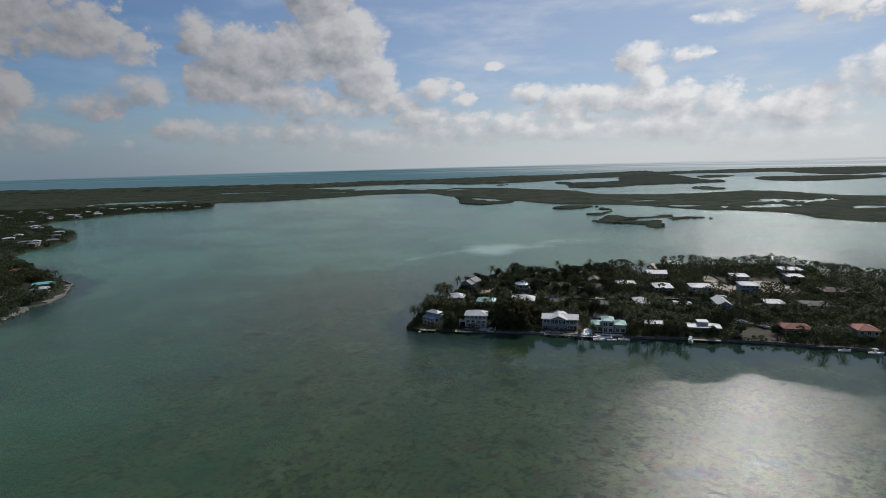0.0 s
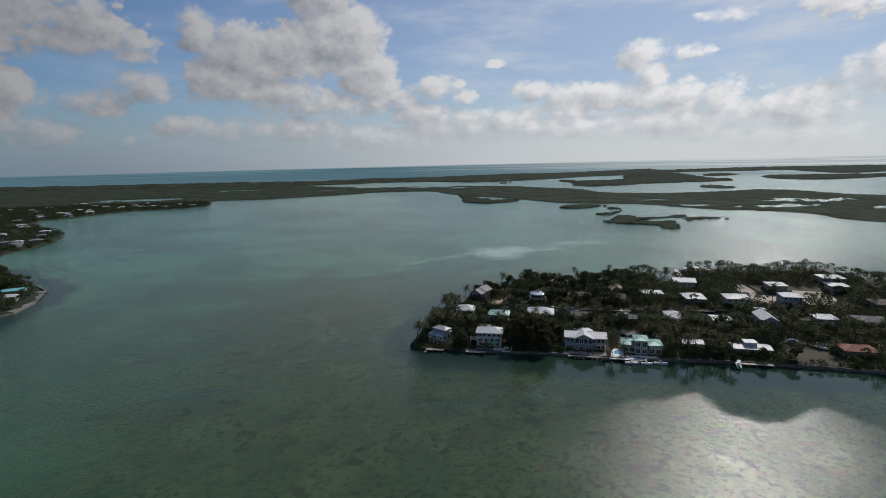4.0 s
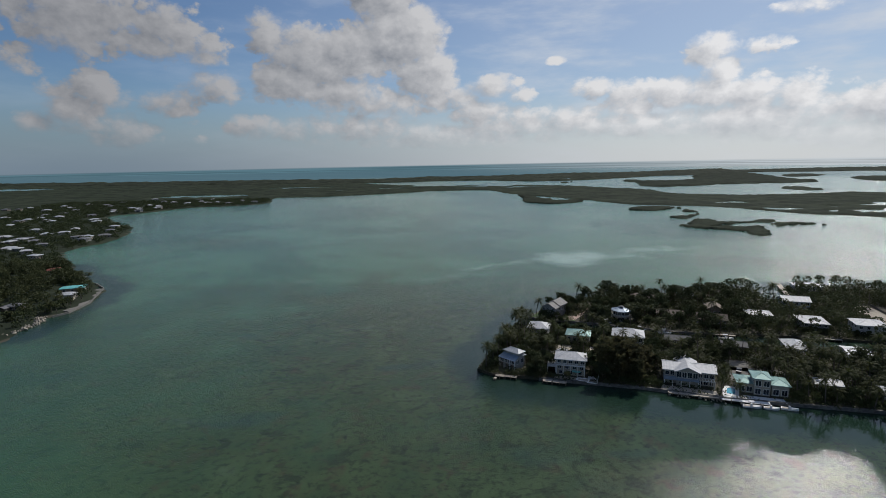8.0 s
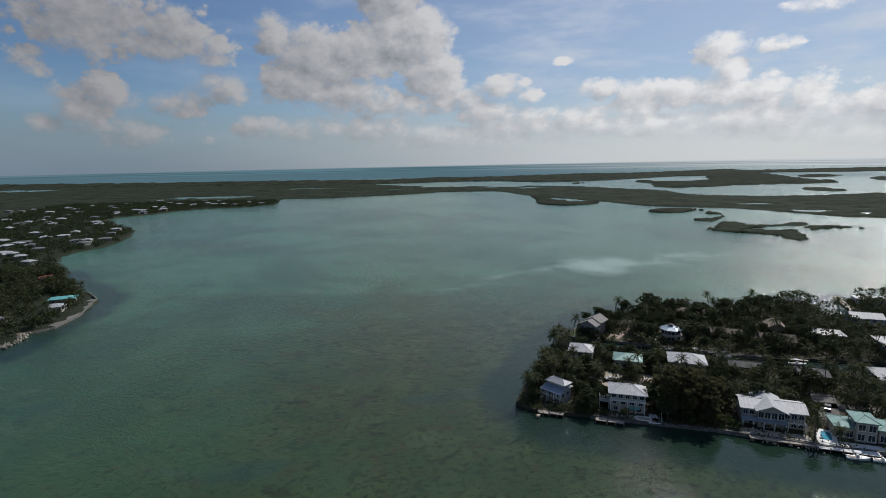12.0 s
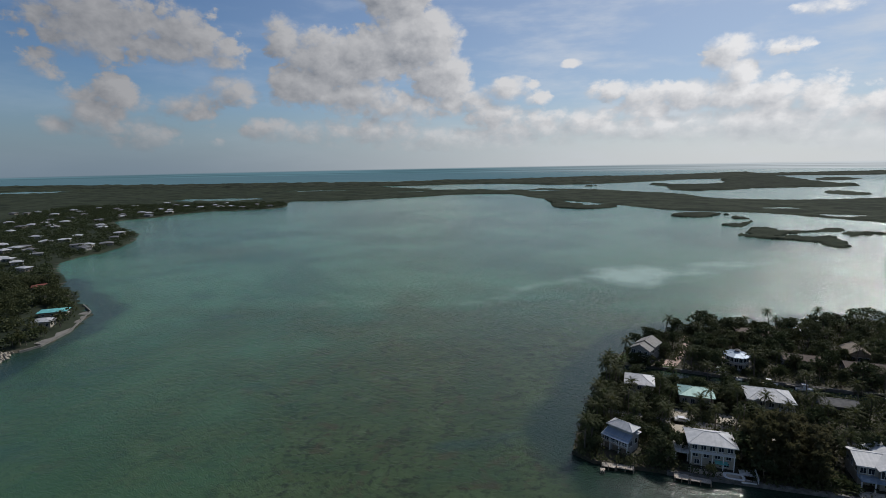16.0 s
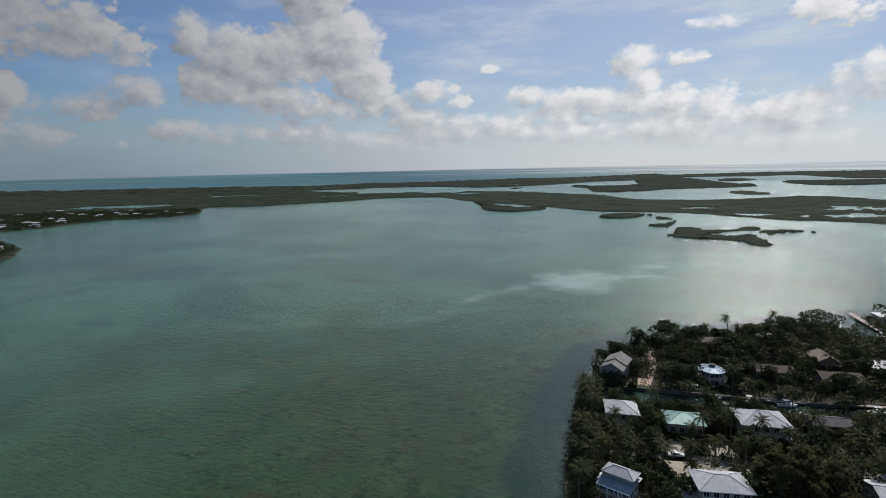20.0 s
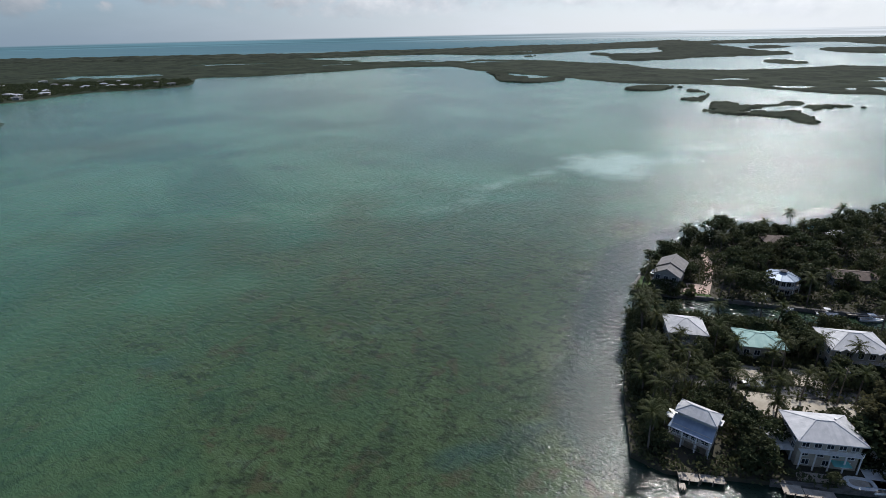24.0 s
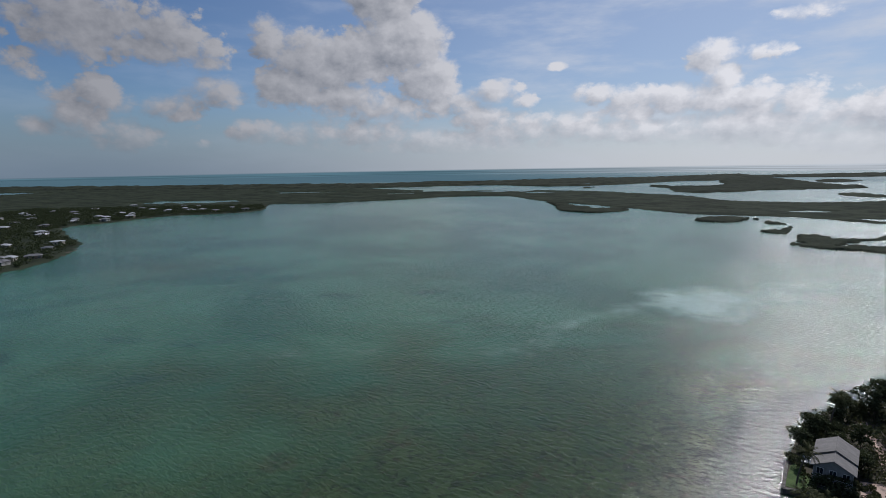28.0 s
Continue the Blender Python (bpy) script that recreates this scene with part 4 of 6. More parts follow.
def cream_house():
    """Three-level house with a hip roof, window bands, a balcony and a raised terrace."""
    h = house_at(34.6, 7.2, 3, "cream three-level waterfront house with a white hip roof", 12, 9)
    w, d, e = 10.4, 7.4, 6.1
    part("wall", boxes((-w / 2, w / 2, -d / 2, d / 2, -0.3, e), (-w / 2 - 0.04, w / 2 + 0.04, -d / 2 - 0.04, d / 2 + 0.04, 3.95, 4.15)), CREAM_WALL, h)
    bm, c, p, q = hip(w, d, 1.7, e + 0.12, 0.75, 0.22)
    r = part("roof", bm, WHITE_ROOF, h)
    cap = bmesh.new()
    caps(cap, [(c[0], p), (c[3], p), (c[1], q), (c[2], q), (p, q)])
    part("ridge_cap", cap, WHITE_ROOF, r)
    part("vent", boxes((2.2, 2.5, 1.0, 1.3, e + 1.0, e + 1.7)), METAL, r)
    windows(h, w, d, [("front", 5.1, 5), ("front", 3.1, 4), ("front", 1.1, 3), ("right", 5.1, 2), ("right", 3.1, 2), ("left", 5.1, 2), ("left", 3.1, 2)], (1.15, 1.15))
    b = part("balcony", boxes((-w / 2, w / 2, -d / 2 - 1.1, -d / 2, 3.9, 4.05)), TRIM, h)
    bm = bmesh.new()
    rail_run(bm, [(-w / 2, -d / 2 - 1.02), (w / 2, -d / 2 - 1.02)], 4.05, 0.95)
    part("railing", bm, TRIM, b)
    for i in range(5):
        x = -w / 2 + 0.2 + (w - 0.4) * i / 4
        part("post", boxes((x - 0.1, x + 0.1, -d / 2 - 1.08, -d / 2 - 0.88, -0.3, 3.9)), TRIM, h)
    a = part("awning", boxes((0.6, 3.6, -d / 2 - 1.6, -d / 2 - 0.02, 1.9, 2.05)), TEAL_ROOF, h, "blue-green awning over the patio")
    t = part("terrace", boxes((-8.6, -5.2, -2.6, 4.6, 2.3, 2.5)), TRIM, h, "white raised terrace")
    bm = bmesh.new()
    rail_run(bm, [(-5.2, 4.5), (-8.5, 4.5), (-8.5, -2.5), (-5.2, -2.5)], 2.5, 0.9)
    part("railing", bm, TRIM, t)
    for x, y in ((-8.4, 4.4), (-8.4, 1), (-8.4, -2.4), (-5.5, -2.4)):
        part("post", boxes((x - 0.12, x + 0.12, y - 0.12, y + 0.12, -0.3, 2.3)), TRIM, h)


def gabled_house():
    """The long white house: a low main roof crossed by a tall gable over a glazed porch."""
    h = house_at(75.4, 11.2, 0, "long white house with a tall glazed front gable", 18, 10)
    w, d, e = 16.4, 8.2, 5.0
    part("wall", boxes((-w / 2, w / 2, -d / 2, d / 2, -0.3, e), (-4.2, 2.6, -d / 2 - 1.6, d / 2, -0.3, e + 0.25)), CREAM_WALL, h)
    r = part("roof", gable(w, d, 1.5, e + 0.1, 0.7, 0.22, "x"), WHITE_ROOF, h)
    bm = gable(7.4, d + 3.6, 1.9, e + 0.3, 0.6, 0.22, "y")
    for v in bm.verts:
        v.co.x -= 0.8
        v.co.y -= 0.2
    g = part("cross_gable_roof", bm, WHITE_ROOF, h)
    bm = bmesh.new()
    f = bm.faces.new([bm.verts.new(k) for k in ((-4.4, -d / 2 - 1.62, e + 0.3), (2.8, -d / 2 - 1.62, e + 0.3), (-0.8, -d / 2 - 1.62, e + 2.05))])
    ext = bmesh.ops.extrude_face_region(bm, geom=[f])
    bmesh.ops.translate(bm, vec=(0, 0.3, 0), verts=[k for k in ext["geom"] if isinstance(k, bmesh.types.BMVert)])
    part("gable_wall", bm, CREAM_WALL, h)
    cap = bmesh.new()
    caps(cap, [((-w / 2 - 0.7, 0, e + 1.6), (w / 2 + 0.7, 0, e + 1.6))])
    part("ridge_cap", cap, WHITE_ROOF, r)
    for i in range(4):
        x = -3.5 + i * 1.75
        fr = share("window", WINDOW, pose(x, -d / 2 - 1.62, 4.0) @ Matrix.Diagonal((1.35, 1, 1.9, 1)), h)
        share("pane", PANE, Matrix.Identity(4), fr)
        share("pane", PANE, pose(0.525, 0, 0), fr)
    b = part("balcony", boxes((-w / 2 - 0.3, 3.0, -d / 2 - 3.2, -d / 2, 2.35, 2.55)), BLUE_WALL, h, "pale blue balcony deck")
    bm = bmesh.new()
    rail_run(bm, [(-w / 2 - 0.2, -d / 2 - 0.1), (-w / 2 - 0.2, -d / 2 - 3.1), (2.9, -d / 2 - 3.1)], 2.55)
    part("railing", bm, BLUE_WALL, b)
    for i in range(5):
        x = -w / 2 - 0.1 + i * 2.75
        part("post", boxes((x - 0.12, x + 0.12, -d / 2 - 3.15, -d / 2 - 2.91, -0.3, 2.35)), TRIM, h)
    windows(h, 3.4, d, [("front", 3.7, 2)], (1.2, 1.4), -6.4, 0)
    windows(h, 5.4, d, [("front", 3.7, 3), ("front", 1.2, 3)], (1.2, 1.4), 5.4, 0)
    windows(h, w, d, [("right", 3.4, 3), ("left", 3.4, 3)], (1.1, 1.2))
    for i in range(6):
        part("pergola_beam", boxes((3.3 + i * 0.9, 3.45 + i * 0.9, -d / 2 - 2.6, -d / 2 + 0.1, 2.5, 2.7)), TRIM, h)
    for x in (3.4, 7.9):
        part("pergola_post", boxes((x - 0.1, x + 0.1, -d / 2 - 2.5, -d / 2 - 2.3, -0.3, 2.5)), TRIM, h)
    part("pergola_bar", boxes((3.2, 8.1, -d / 2 - 2.5, -d / 2 - 2.32, 2.72, 2.86)), TRIM, h)


def green_house():
    """Three stepped wings under sea-green hip roofs, with sliding glass below."""
    h = house_at(98, 8.4, 0, "pale house in three wings with sea-green metal roofs", 15, 9)
    for i, (x, y, w, d, e, rise) in enumerate(((-5.2, 0.6, 4.6, 6.6, 3.4, 1.1), (-0.5, -0.6, 4.9, 6.6, 5.8, 1.2), (5.0, 0.2, 5.0, 7.0, 3.9, 1.2))):
        part("wing", boxes((x - w / 2, x + w / 2, y - d / 2, y + d / 2, -0.3, e)), CREAM_WALL, h)
        bm, c, p, q = hip(w, d, rise, e + 0.12, 0.55, 0.2)
        for v in bm.verts:
            v.co += Vector((x, y, 0))
        r = part("roof", bm, GREEN_ROOF, h)
        cap = bmesh.new()
        sh = lambda k: (k[0] + x, k[1] + y, k[2])
        caps(cap, [(sh(c[0]), sh(p)), (sh(c[1]), sh(p)), (sh(c[3]), sh(q)), (sh(c[2]), sh(q)), (sh(p), sh(q))])
        part("ridge_cap", cap, GREEN_ROOF, r)
        rows = [("front", 1.4, 2)] + ([("front", 4.2, 2), ("left", 4.6, 2)] if i == 1 else [])
        windows(h, w, d, rows, (1.6, 1.8), x, y)
        if i == 2:
            windows(h, w, d, [("right", 2.2, 3)], (1.1, 1.2), x, y)


def dormer_house():
    """Wide hip roof with three small gables along its front eave."""
    h = simple_house(55.2, 43.4, 12.2, 9.6, 5.4, 2.2, WHITE_ROOF, CREAM_WALL, "white house with a wide hip roof and three small front gables", storeys=2, porch=("front", 1.5, 2.7))
    for x in (-3.9, -0.9, 4.2):
        bm = gable(1.9, 3.0, 0.85, 5.55, 0.25, 0.14, "y")
        for v in bm.verts:
            v.co += Vector((x, -4.2, 0))
        g = part("front_gable", bm, WHITE_ROOF, h)
        tri = bmesh.new()
        tri.faces.new([tri.verts.new(k) for k in ((x - 0.95, -5.45, 5.5), (x + 0.95, -5.45, 5.5), (x, -5.45, 6.3))])
        tri.faces.new([tri.verts.new(k) for k in ((x - 0.95, -5.35, 5.5), (x, -5.35, 6.3), (x + 0.95, -5.35, 5.5))])
        part("gable_face", tri, CREAM_WALL, g)


def point_house():
    """Gabled house on the canal point: its roof steps up half way and a seam marks the step."""
    h = house_at(19.6, 80.6, -21, "tall house with a stepped weathered grey gable roof", 10, 15)
    w, e = 7.2, 5.2
    part("wall", boxes((-w / 2, w / 2, -6.2, 6.2, -0.3, e + 0.2)), GREY_WALL, h)
    for name, y0, y1, z in (("roof", -6.7, -1.6, 0.0), ("upper_roof", -1.6, 6.7, 0.4)):
        bm = gable(w, y1 - y0, 2.2, e + 0.15 + z, 0.65, 0.22, "y")
        for v in bm.verts:
            v.co.y = y0 if v.co.y < 0 else y1
        r = part(name, bm, WORN_ROOF, h)
        cap = bmesh.new()
        caps(cap, [((0, y0, e + 2.36 + z), (0, y1, e + 2.36 + z))], 0.11)
        part("ridge_cap", cap, WORN_ROOF, r)
    for y in (-6.15, 6.15):
        bm = bmesh.new()
        f = bm.faces.new([bm.verts.new(k) for k in ((-w / 2, y, e), (w / 2, y, e), (0, y, e + 2.15))])
        ext = bmesh.ops.extrude_face_region(bm, geom=[f])
        bmesh.ops.translate(bm, vec=(0, -0.25 if y > 0 else 0.25, 0), verts=[k for k in ext["geom"] if isinstance(k, bmesh.types.BMVert)])
        part("gable_wall", bm, GREY_WALL, h)
    windows(h, w, 12.4, [("front", 4.3, 3), ("front", 1.6, 2), ("left", 4.0, 4), ("right", 4.0, 4), ("left", 1.5, 3)], (1.2, 1.4))
    b = part("balcony", boxes((-w / 2, w / 2, -7.9, -6.2, 2.65, 2.85)), DECK, h)
    bm = bmesh.new()
    rail_run(bm, [(-w / 2, -6.3), (-w / 2, -7.8), (w / 2, -7.8), (w / 2, -6.3)], 2.85)
    part("railing", bm, TRIM, b)
    for x in (-3.4, 0, 3.4):
        part("post", boxes((x - 0.12, x + 0.12, -7.85, -7.6, -0.3, 2.65)), TRIM, h)
    part("deck", boxes((-6.6, -3.8, 3.0, 8.0, 0.6, 0.8)), TRIM, h, "white side deck")


def ring(bm, r, z0, z1, n=8, r1=None):
    r1 = r if r1 is None else r1
    a = [bm.verts.new((r * math.cos(6.2832 * (i + 0.5) / n), r * math.sin(6.2832 * (i + 0.5) / n), z0)) for i in range(n)]
    b = [bm.verts.new((r1 * math.cos(6.2832 * (i + 0.5) / n), r1 * math.sin(6.2832 * (i + 0.5) / n), z1)) for i in range(n)]
    for i in range(n):
        bm.faces.new((a[i], a[(i + 1) % n], b[(i + 1) % n], b[i]))
    bm.faces.new(b)
    bm.faces.new(a[::-1])


def octagon_house():
    h = house_at(52.4, 81.6, 0, "eight-sided white house with a pale blue roof and cupola", 11, 11)
    bm = bmesh.new()
    ring(bm, 4.1, -0.3, 5.0)
    part("wall", bm, WHITE_WALL, h)
    bm = bmesh.new()
    ring(bm, 5.0, 4.9, 5.1)
    ring(bm, 5.0, 5.1, 6.3, 8, 1.0)
    r = part("roof", bm, BLUE_ROOF, h)
    bm = bmesh.new()
    ring(bm, 0.85, 6.25, 6.8)
    ring(bm, 1.2, 6.8, 7.3, 8, 0.1)
    part("cupola", bm, DARK_ROOF, r, "dark cupola on the roof")
    cap = bmesh.new()
    for i in range(8):
        k = 6.2832 * (i + 0.5) / 8
        rod(cap, (5.0 * math.cos(k), 5.0 * math.sin(k), 5.12), (1.0 * math.cos(k), 1.0 * math.sin(k), 6.32), 0.09, 0.09, 5)
    part("ridge_cap", cap, BLUE_ROOF, r)
    bm = bmesh.new()
    ring(bm, 5.2, 2.3, 2.5)
    b = part("balcony", bm, DECK, h)
    bm = bmesh.new()
    pts = [(5.1 * math.cos(6.2832 * (i + 0.5) / 8), 5.1 * math.sin(6.2832 * (i + 0.5) / 8)) for i in range(9)]
    rail_run(bm, pts, 2.5, 0.95)
    part("railing", bm, TRIM, b)
    for i in range(8):
        k = 6.2832 * (i + 0.5) / 8
        part("post", boxes((5.0 * math.cos(k) - 0.1, 5.0 * math.cos(k) + 0.1, 5.0 * math.sin(k) - 0.1, 5.0 * math.sin(k) + 0.1, -0.3, 2.3)), TRIM, h)
        a = 6.2832 * i / 8
        for z in (3.8, 1.2):
            for s in (-0.75, 0.75):
                x, y = 3.82 * math.cos(a) - s * math.sin(a), 3.82 * math.sin(a) + s * math.cos(a)
                fr = share("window", WINDOW, pose(x, y, z, 0, 0, math.degrees(a) + 90) @ Matrix.Diagonal((1.1, 1, 1.5, 1)), h)
                share("pane", PANE, Matrix.Identity(4), fr)
                share("pane", PANE, pose(0.525, 0, 0), fr)


tip_house()
cream_house()
gabled_house()
green_house()
dormer_house()
point_house()
octagon_house()
simple_house(17.2, 44.2, 8.6, 8.6, 5.2, 1.9, WHITE_ROOF, CREAM_WALL, "house with a square white pyramid roof among palms", porch=("front", 1.4, 2.6), ridge=0.3)
simple_house(34.6, 43.0, 9.6, 7.8, 3.8, 1.6, GREEN_ROOF, CREAM_WALL, "low house with a sea-green metal hip roof", storeys=1)

# ---------------------------------------------------------------- the houses behind and beyond
# u, v, width, depth, eave, rise, roof, wall, label, roof kind, ridge along, storeys
LIST = [
    (75.4, 49.9, 11, 7, 3.0, 1.2, DARK_ROOF, TAN_WALL, "low house with a grey shingle roof under trees", "gable", "x", 1),
    (96.5, 48.8, 10, 8, 3.0, 1.2, DARK_ROOF, TAN_WALL, "low dark-roofed house under trees", "gable", "x", 1),
    (118, 48, 8, 12.5, 5.0, 1.6, WHITE_ROOF, CREAM_WALL, "cream house with a white metal hip roof", "hip", "y", 2),
    (139.8, 51, 8.8, 11.5, 3.4, 0.8, WHITE_ROOF, WHITE_WALL, "low house with a flat white roof behind a palm", "gable", "x", 1),
    (159, 51.5, 7.4, 14.5, 5.0, 2.0, WHITE_ROOF, BLUE_WALL, "pale blue house with a white gabled roof", "gable", "y", 2),
    (185.4, 55.8, 9.4, 9.5, 5.0, 1.2, WHITE_ROOF, GREY_WALL, "grey house with a white hip roof", "hip", "x", 2),
    (119.2, 15.5, 8.6, 6.6, 3.0, 0.8, WHITE_ROOF, TAN_WALL, "small low house with a white roof among palms", "gable", "x", 1),
    (115.9, 99.5, 12.4, 9.5, 3.6, 1.2, WHITE_ROOF, GREY_WALL, "low house with a broad pale roof under trees", "hip", "x", 1),
    (136.5, 91.5, 11.4, 13.5, 4.0, 1.6, WHITE_ROOF, GREY_WALL, "house with a pale grey-white hip roof by the canal", "hip", "y", 2),
    (157.5, 89.5, 12.6, 11.5, 5.0, 1.6, WHITE_ROOF, WHITE_WALL, "white canal house with a broad white hip roof", "hip", "x", 2),
    (138.5, 126.2, 13.5, 10, 5.0, 1.8, WHITE_ROOF, BLUE_WALL, "blue-grey house with a white gabled roof", "gable", "x", 2),
    (93.2, 83.6, 13.4, 10, 4.0, 1.8, BROWN_ROOF, TAN_WALL, "brown-roofed house in deep shade", "gable", "x", 2),
    (75.4, 90.8, 13, 8, 3.0, 1.3, BROWN_ROOF, GREY_WALL, "low grey-brown house behind canal trees", "gable", "x", 1),
    (64, 117, 13.5, 10, 4.0, 1.6, BROWN_ROOF, TAN_WALL, "house with a red-brown roof near the far beach", "hip", "x", 1),
    (97, 103, 8, 10.5, 4.0, 2.2, SHADE_WOOD, TAN_WALL, "house with a steep tan thatch-coloured roof", "gable", "y", 1),
    (87.5, 132, 7, 6, 3.0, 0.9, WHITE_ROOF, WHITE_WALL, "small white-roofed cottage near the far shore", "hip", "x", 1),
    (182.9, 88, 10.4, 10.5, 7.2, 1.4, WHITE_ROOF, BLUE_WALL, "tall blue three-storey house with a white hip roof", "hip", "x", 3),
    (189, 124, 10.4, 10.5, 5.0, 1.2, WHITE_ROOF, GREY_WALL, "grey house with a white hip roof by a bare lot", "hip", "x", 2),
    (222, 127, 10.4, 10.5, 5.0, 1.0, WHITE_ROOF, TAN_WALL, "tan house with a low white roof", "hip", "x", 2),
    (229, 151, 13.4, 12.5, 4.8, 1.4, WHITE_ROOF, GREY_WALL, "grey house with a pale hip roof near the far shore", "hip", "x", 2),
    (240, 172, 7, 15, 3.8, 1.5, DARK_ROOF, GREY_WALL, "long grey building behind trees", "gable", "y", 1),
    (180.7, 17, 12.5, 9.5, 3.3, 1.5, RED_ROOF, TAN_WALL, "low house with a dark red tile roof", "hip", "x", 1),
    (206.5, 13.5, 9.4, 10.5, 5.0, 1.6, ORANGE_ROOF, CREAM_WALL, "house with an orange tile hip roof near the water", "hip", "x", 2),
    (232.5, 94, 18.5, 12.5, 3.6, 1.6, BROWN_ROOF, TAN_WALL, "wide brown-roofed house behind trees", "hip", "x", 1),
    (206, 58.5, 13.4, 11.5, 4.0, 1.4, DARK_ROOF, GREY_WALL, "grey house with a dark hip roof", "hip", "x", 1),
    (156.3, 170, 15.4, 9.5, 4.0, 1.3, WHITE_ROOF, WHITE_WALL, "low pale house behind the pier", "hip", "x", 1),
]
for u, v, w, d, e, r, rm, wm, lab, k, al, st in LIST:
    simple_house(u, v, w - 1.2, d - 1.2, e, r, rm, wm, lab, k, al, st)
flat = simple_house(140.5, 12.2, 13.4, 6.6, 3.3, 0.7, WHITE_ROOF, TAN_WALL, "low waterfront house with a bright white roof", "gable", "x", 1)
part("roof_monitor", boxes((-2.4, 2.0, -1.2, 3.0, 3.6, 5.2), (-2.7, 2.3, -1.5, 3.3, 5.2, 5.35)), WHITE_ROOF, flat, "raised white roof block")
HOUSE_FEET = [b for b in BLOCKED if b[1] > 30 or b[0] > 105]

# ---------------------------------------------------------------- grounds, sea walls, docks, pools, boats
def patch(name, uv, mat, label, category="ground", z=1.02, t=0.3, block=True):
    """A laid surface on the ground, with a thickness of its own."""
    ob = part(name, slab([site(*p) for p in uv], z - t, z), mat)
    tagged(ob, label, category, kind="structure")
    if block:
        us, vs = [p[0] for p in uv], [p[1] for p in uv]
        BLOCKED.append(((min(us) + max(us)) / 2, (min(vs) + max(vs)) / 2, (max(us) - min(us)) / 2 - 0.4, (max(vs) - min(vs)) / 2 - 0.4))
    return ob


patch("road", [(8, 25.4), (60, 25.0), (130, 26.5), (210, 29), (320, 34), (320, 38.5), (210, 33.5), (130, 30.5), (60, 29), (8, 29.4)], ROAD, "pale marl lane between the two rows of houses", "road", block=False)
for k in range(24):
    BLOCKED.append((14 + 13 * k, 27.2 + 0.025 * max(0, 13 * k - 46), 6.6, 1.3))
patch("pavement", [(25.5, 17), (33, 17), (33.5, 36), (27, 36)], SANDY, "sandy forecourt behind the front houses")
patch("pavement", [(33.6, 20.2), (57, 19), (58, 24.8), (33.8, 24.9)], SANDY, "open sandy ground with scattered palms behind the cream house")
patch("pavement", [(39, 30), (46, 29.5), (45, 36), (40, 37)], SANDY, "bare sandy yard")
patch("pavement", [(90, 15.5), (95.5, 15.5), (100, 37), (93, 37)], ROAD, "pale driveway between the front houses", "driveway")
patch("pavement", [(22.9, 74.6), (30.6, 74.4), (32.8, 81.4), (25.2, 81.4)], PAVING, "pink paved forecourt beside the canal", z=1.06)
patch("path", [(30.4, 81.4), (32.8, 81.4), (35.0, 89), (37.0, 97), (37.5, 106), (38.8, 116), (36.6, 116), (35.0, 106), (34.4, 97), (32.3, 89)], PAVING, "narrow pale path to the far beach", block=False)
NO_TREES = [(33, 87, 4.2, 9), (36.2, 104, 4.4, 12), (42, 26, 16, 3.2), (44, 18.5, 10, 4.5), (30, 30, 3.5, 7), (11.5, 78, 3.5, 7)]
patch("lawn", [(8.2, 74.2), (16, 73.2), (16, 76), (13.6, 86), (11.8, 84)], LAWN, "small green lawn on the canal point", "lawn")
patch("lawn", [(22.5, 72.8), (31, 72.5), (30.6, 74.3), (22.9, 74.5)], LAWN, "strip of lawn by the canal wall", "lawn", block=False)
patch("pavement", [(176, 96), (212, 99), (219, 128), (196, 131), (196, 116), (183, 116), (176, 142), (168, 142), (170, 112)], SANDY, "bare sandy lot and road among the houses")
patch("pavement", [(155, 3.6), (172, 3.2), (173, 24), (157, 24)], SOIL, "reddish bare soil with dead brush", z=1.03)
patch("pavement", [(142.8, 157), (145, 157), (147.6, 186), (147, 188), (144.6, 186)], DECK, "narrow bleached deck along the inlet with palms", z=1.1)


def sea_wall(uv, label):
    """A concrete cap along a run of shore, in lengths with joints."""
    for (u0, v0), (u1, v1) in zip(uv, uv[1:]):
        n = max(1, round(math.hypot(u1 - u0, v1 - v0) / 6))
        for i in range(n):
            a, b = site(u0 + (u1 - u0) * i / n, v0 + (v1 - v0) * i / n), site(u0 + (u1 - u0) * (i + 1) / n, v0 + (v1 - v0) * (i + 1) / n)
            L, ang = math.dist(a, b), math.degrees(math.atan2(b[1] - a[1], b[0] - a[0]))
            ob = part("sea_wall", boxes((0.02, L - 0.02, -0.3, 0.45, -1.2, 1.12)), CONCRETE)
            ob.matrix_basis = pose(a[0], a[1], 0, 0, 0, ang)
            tagged(ob, label, "sea wall", kind="structure")


sea_wall([(24, -2), (60, 0.5), (86, -0.8), (131, 3), (165, 2.5), (202, -1), (260, -4)], "stained concrete sea wall along the front shore")
sea_wall([(7.5, 73), (32, 72), (57, 70), (86, 69)], "concrete canal wall")
sea_wall([(11.5, 86), (7.5, 73)], "concrete wall on the canal point")


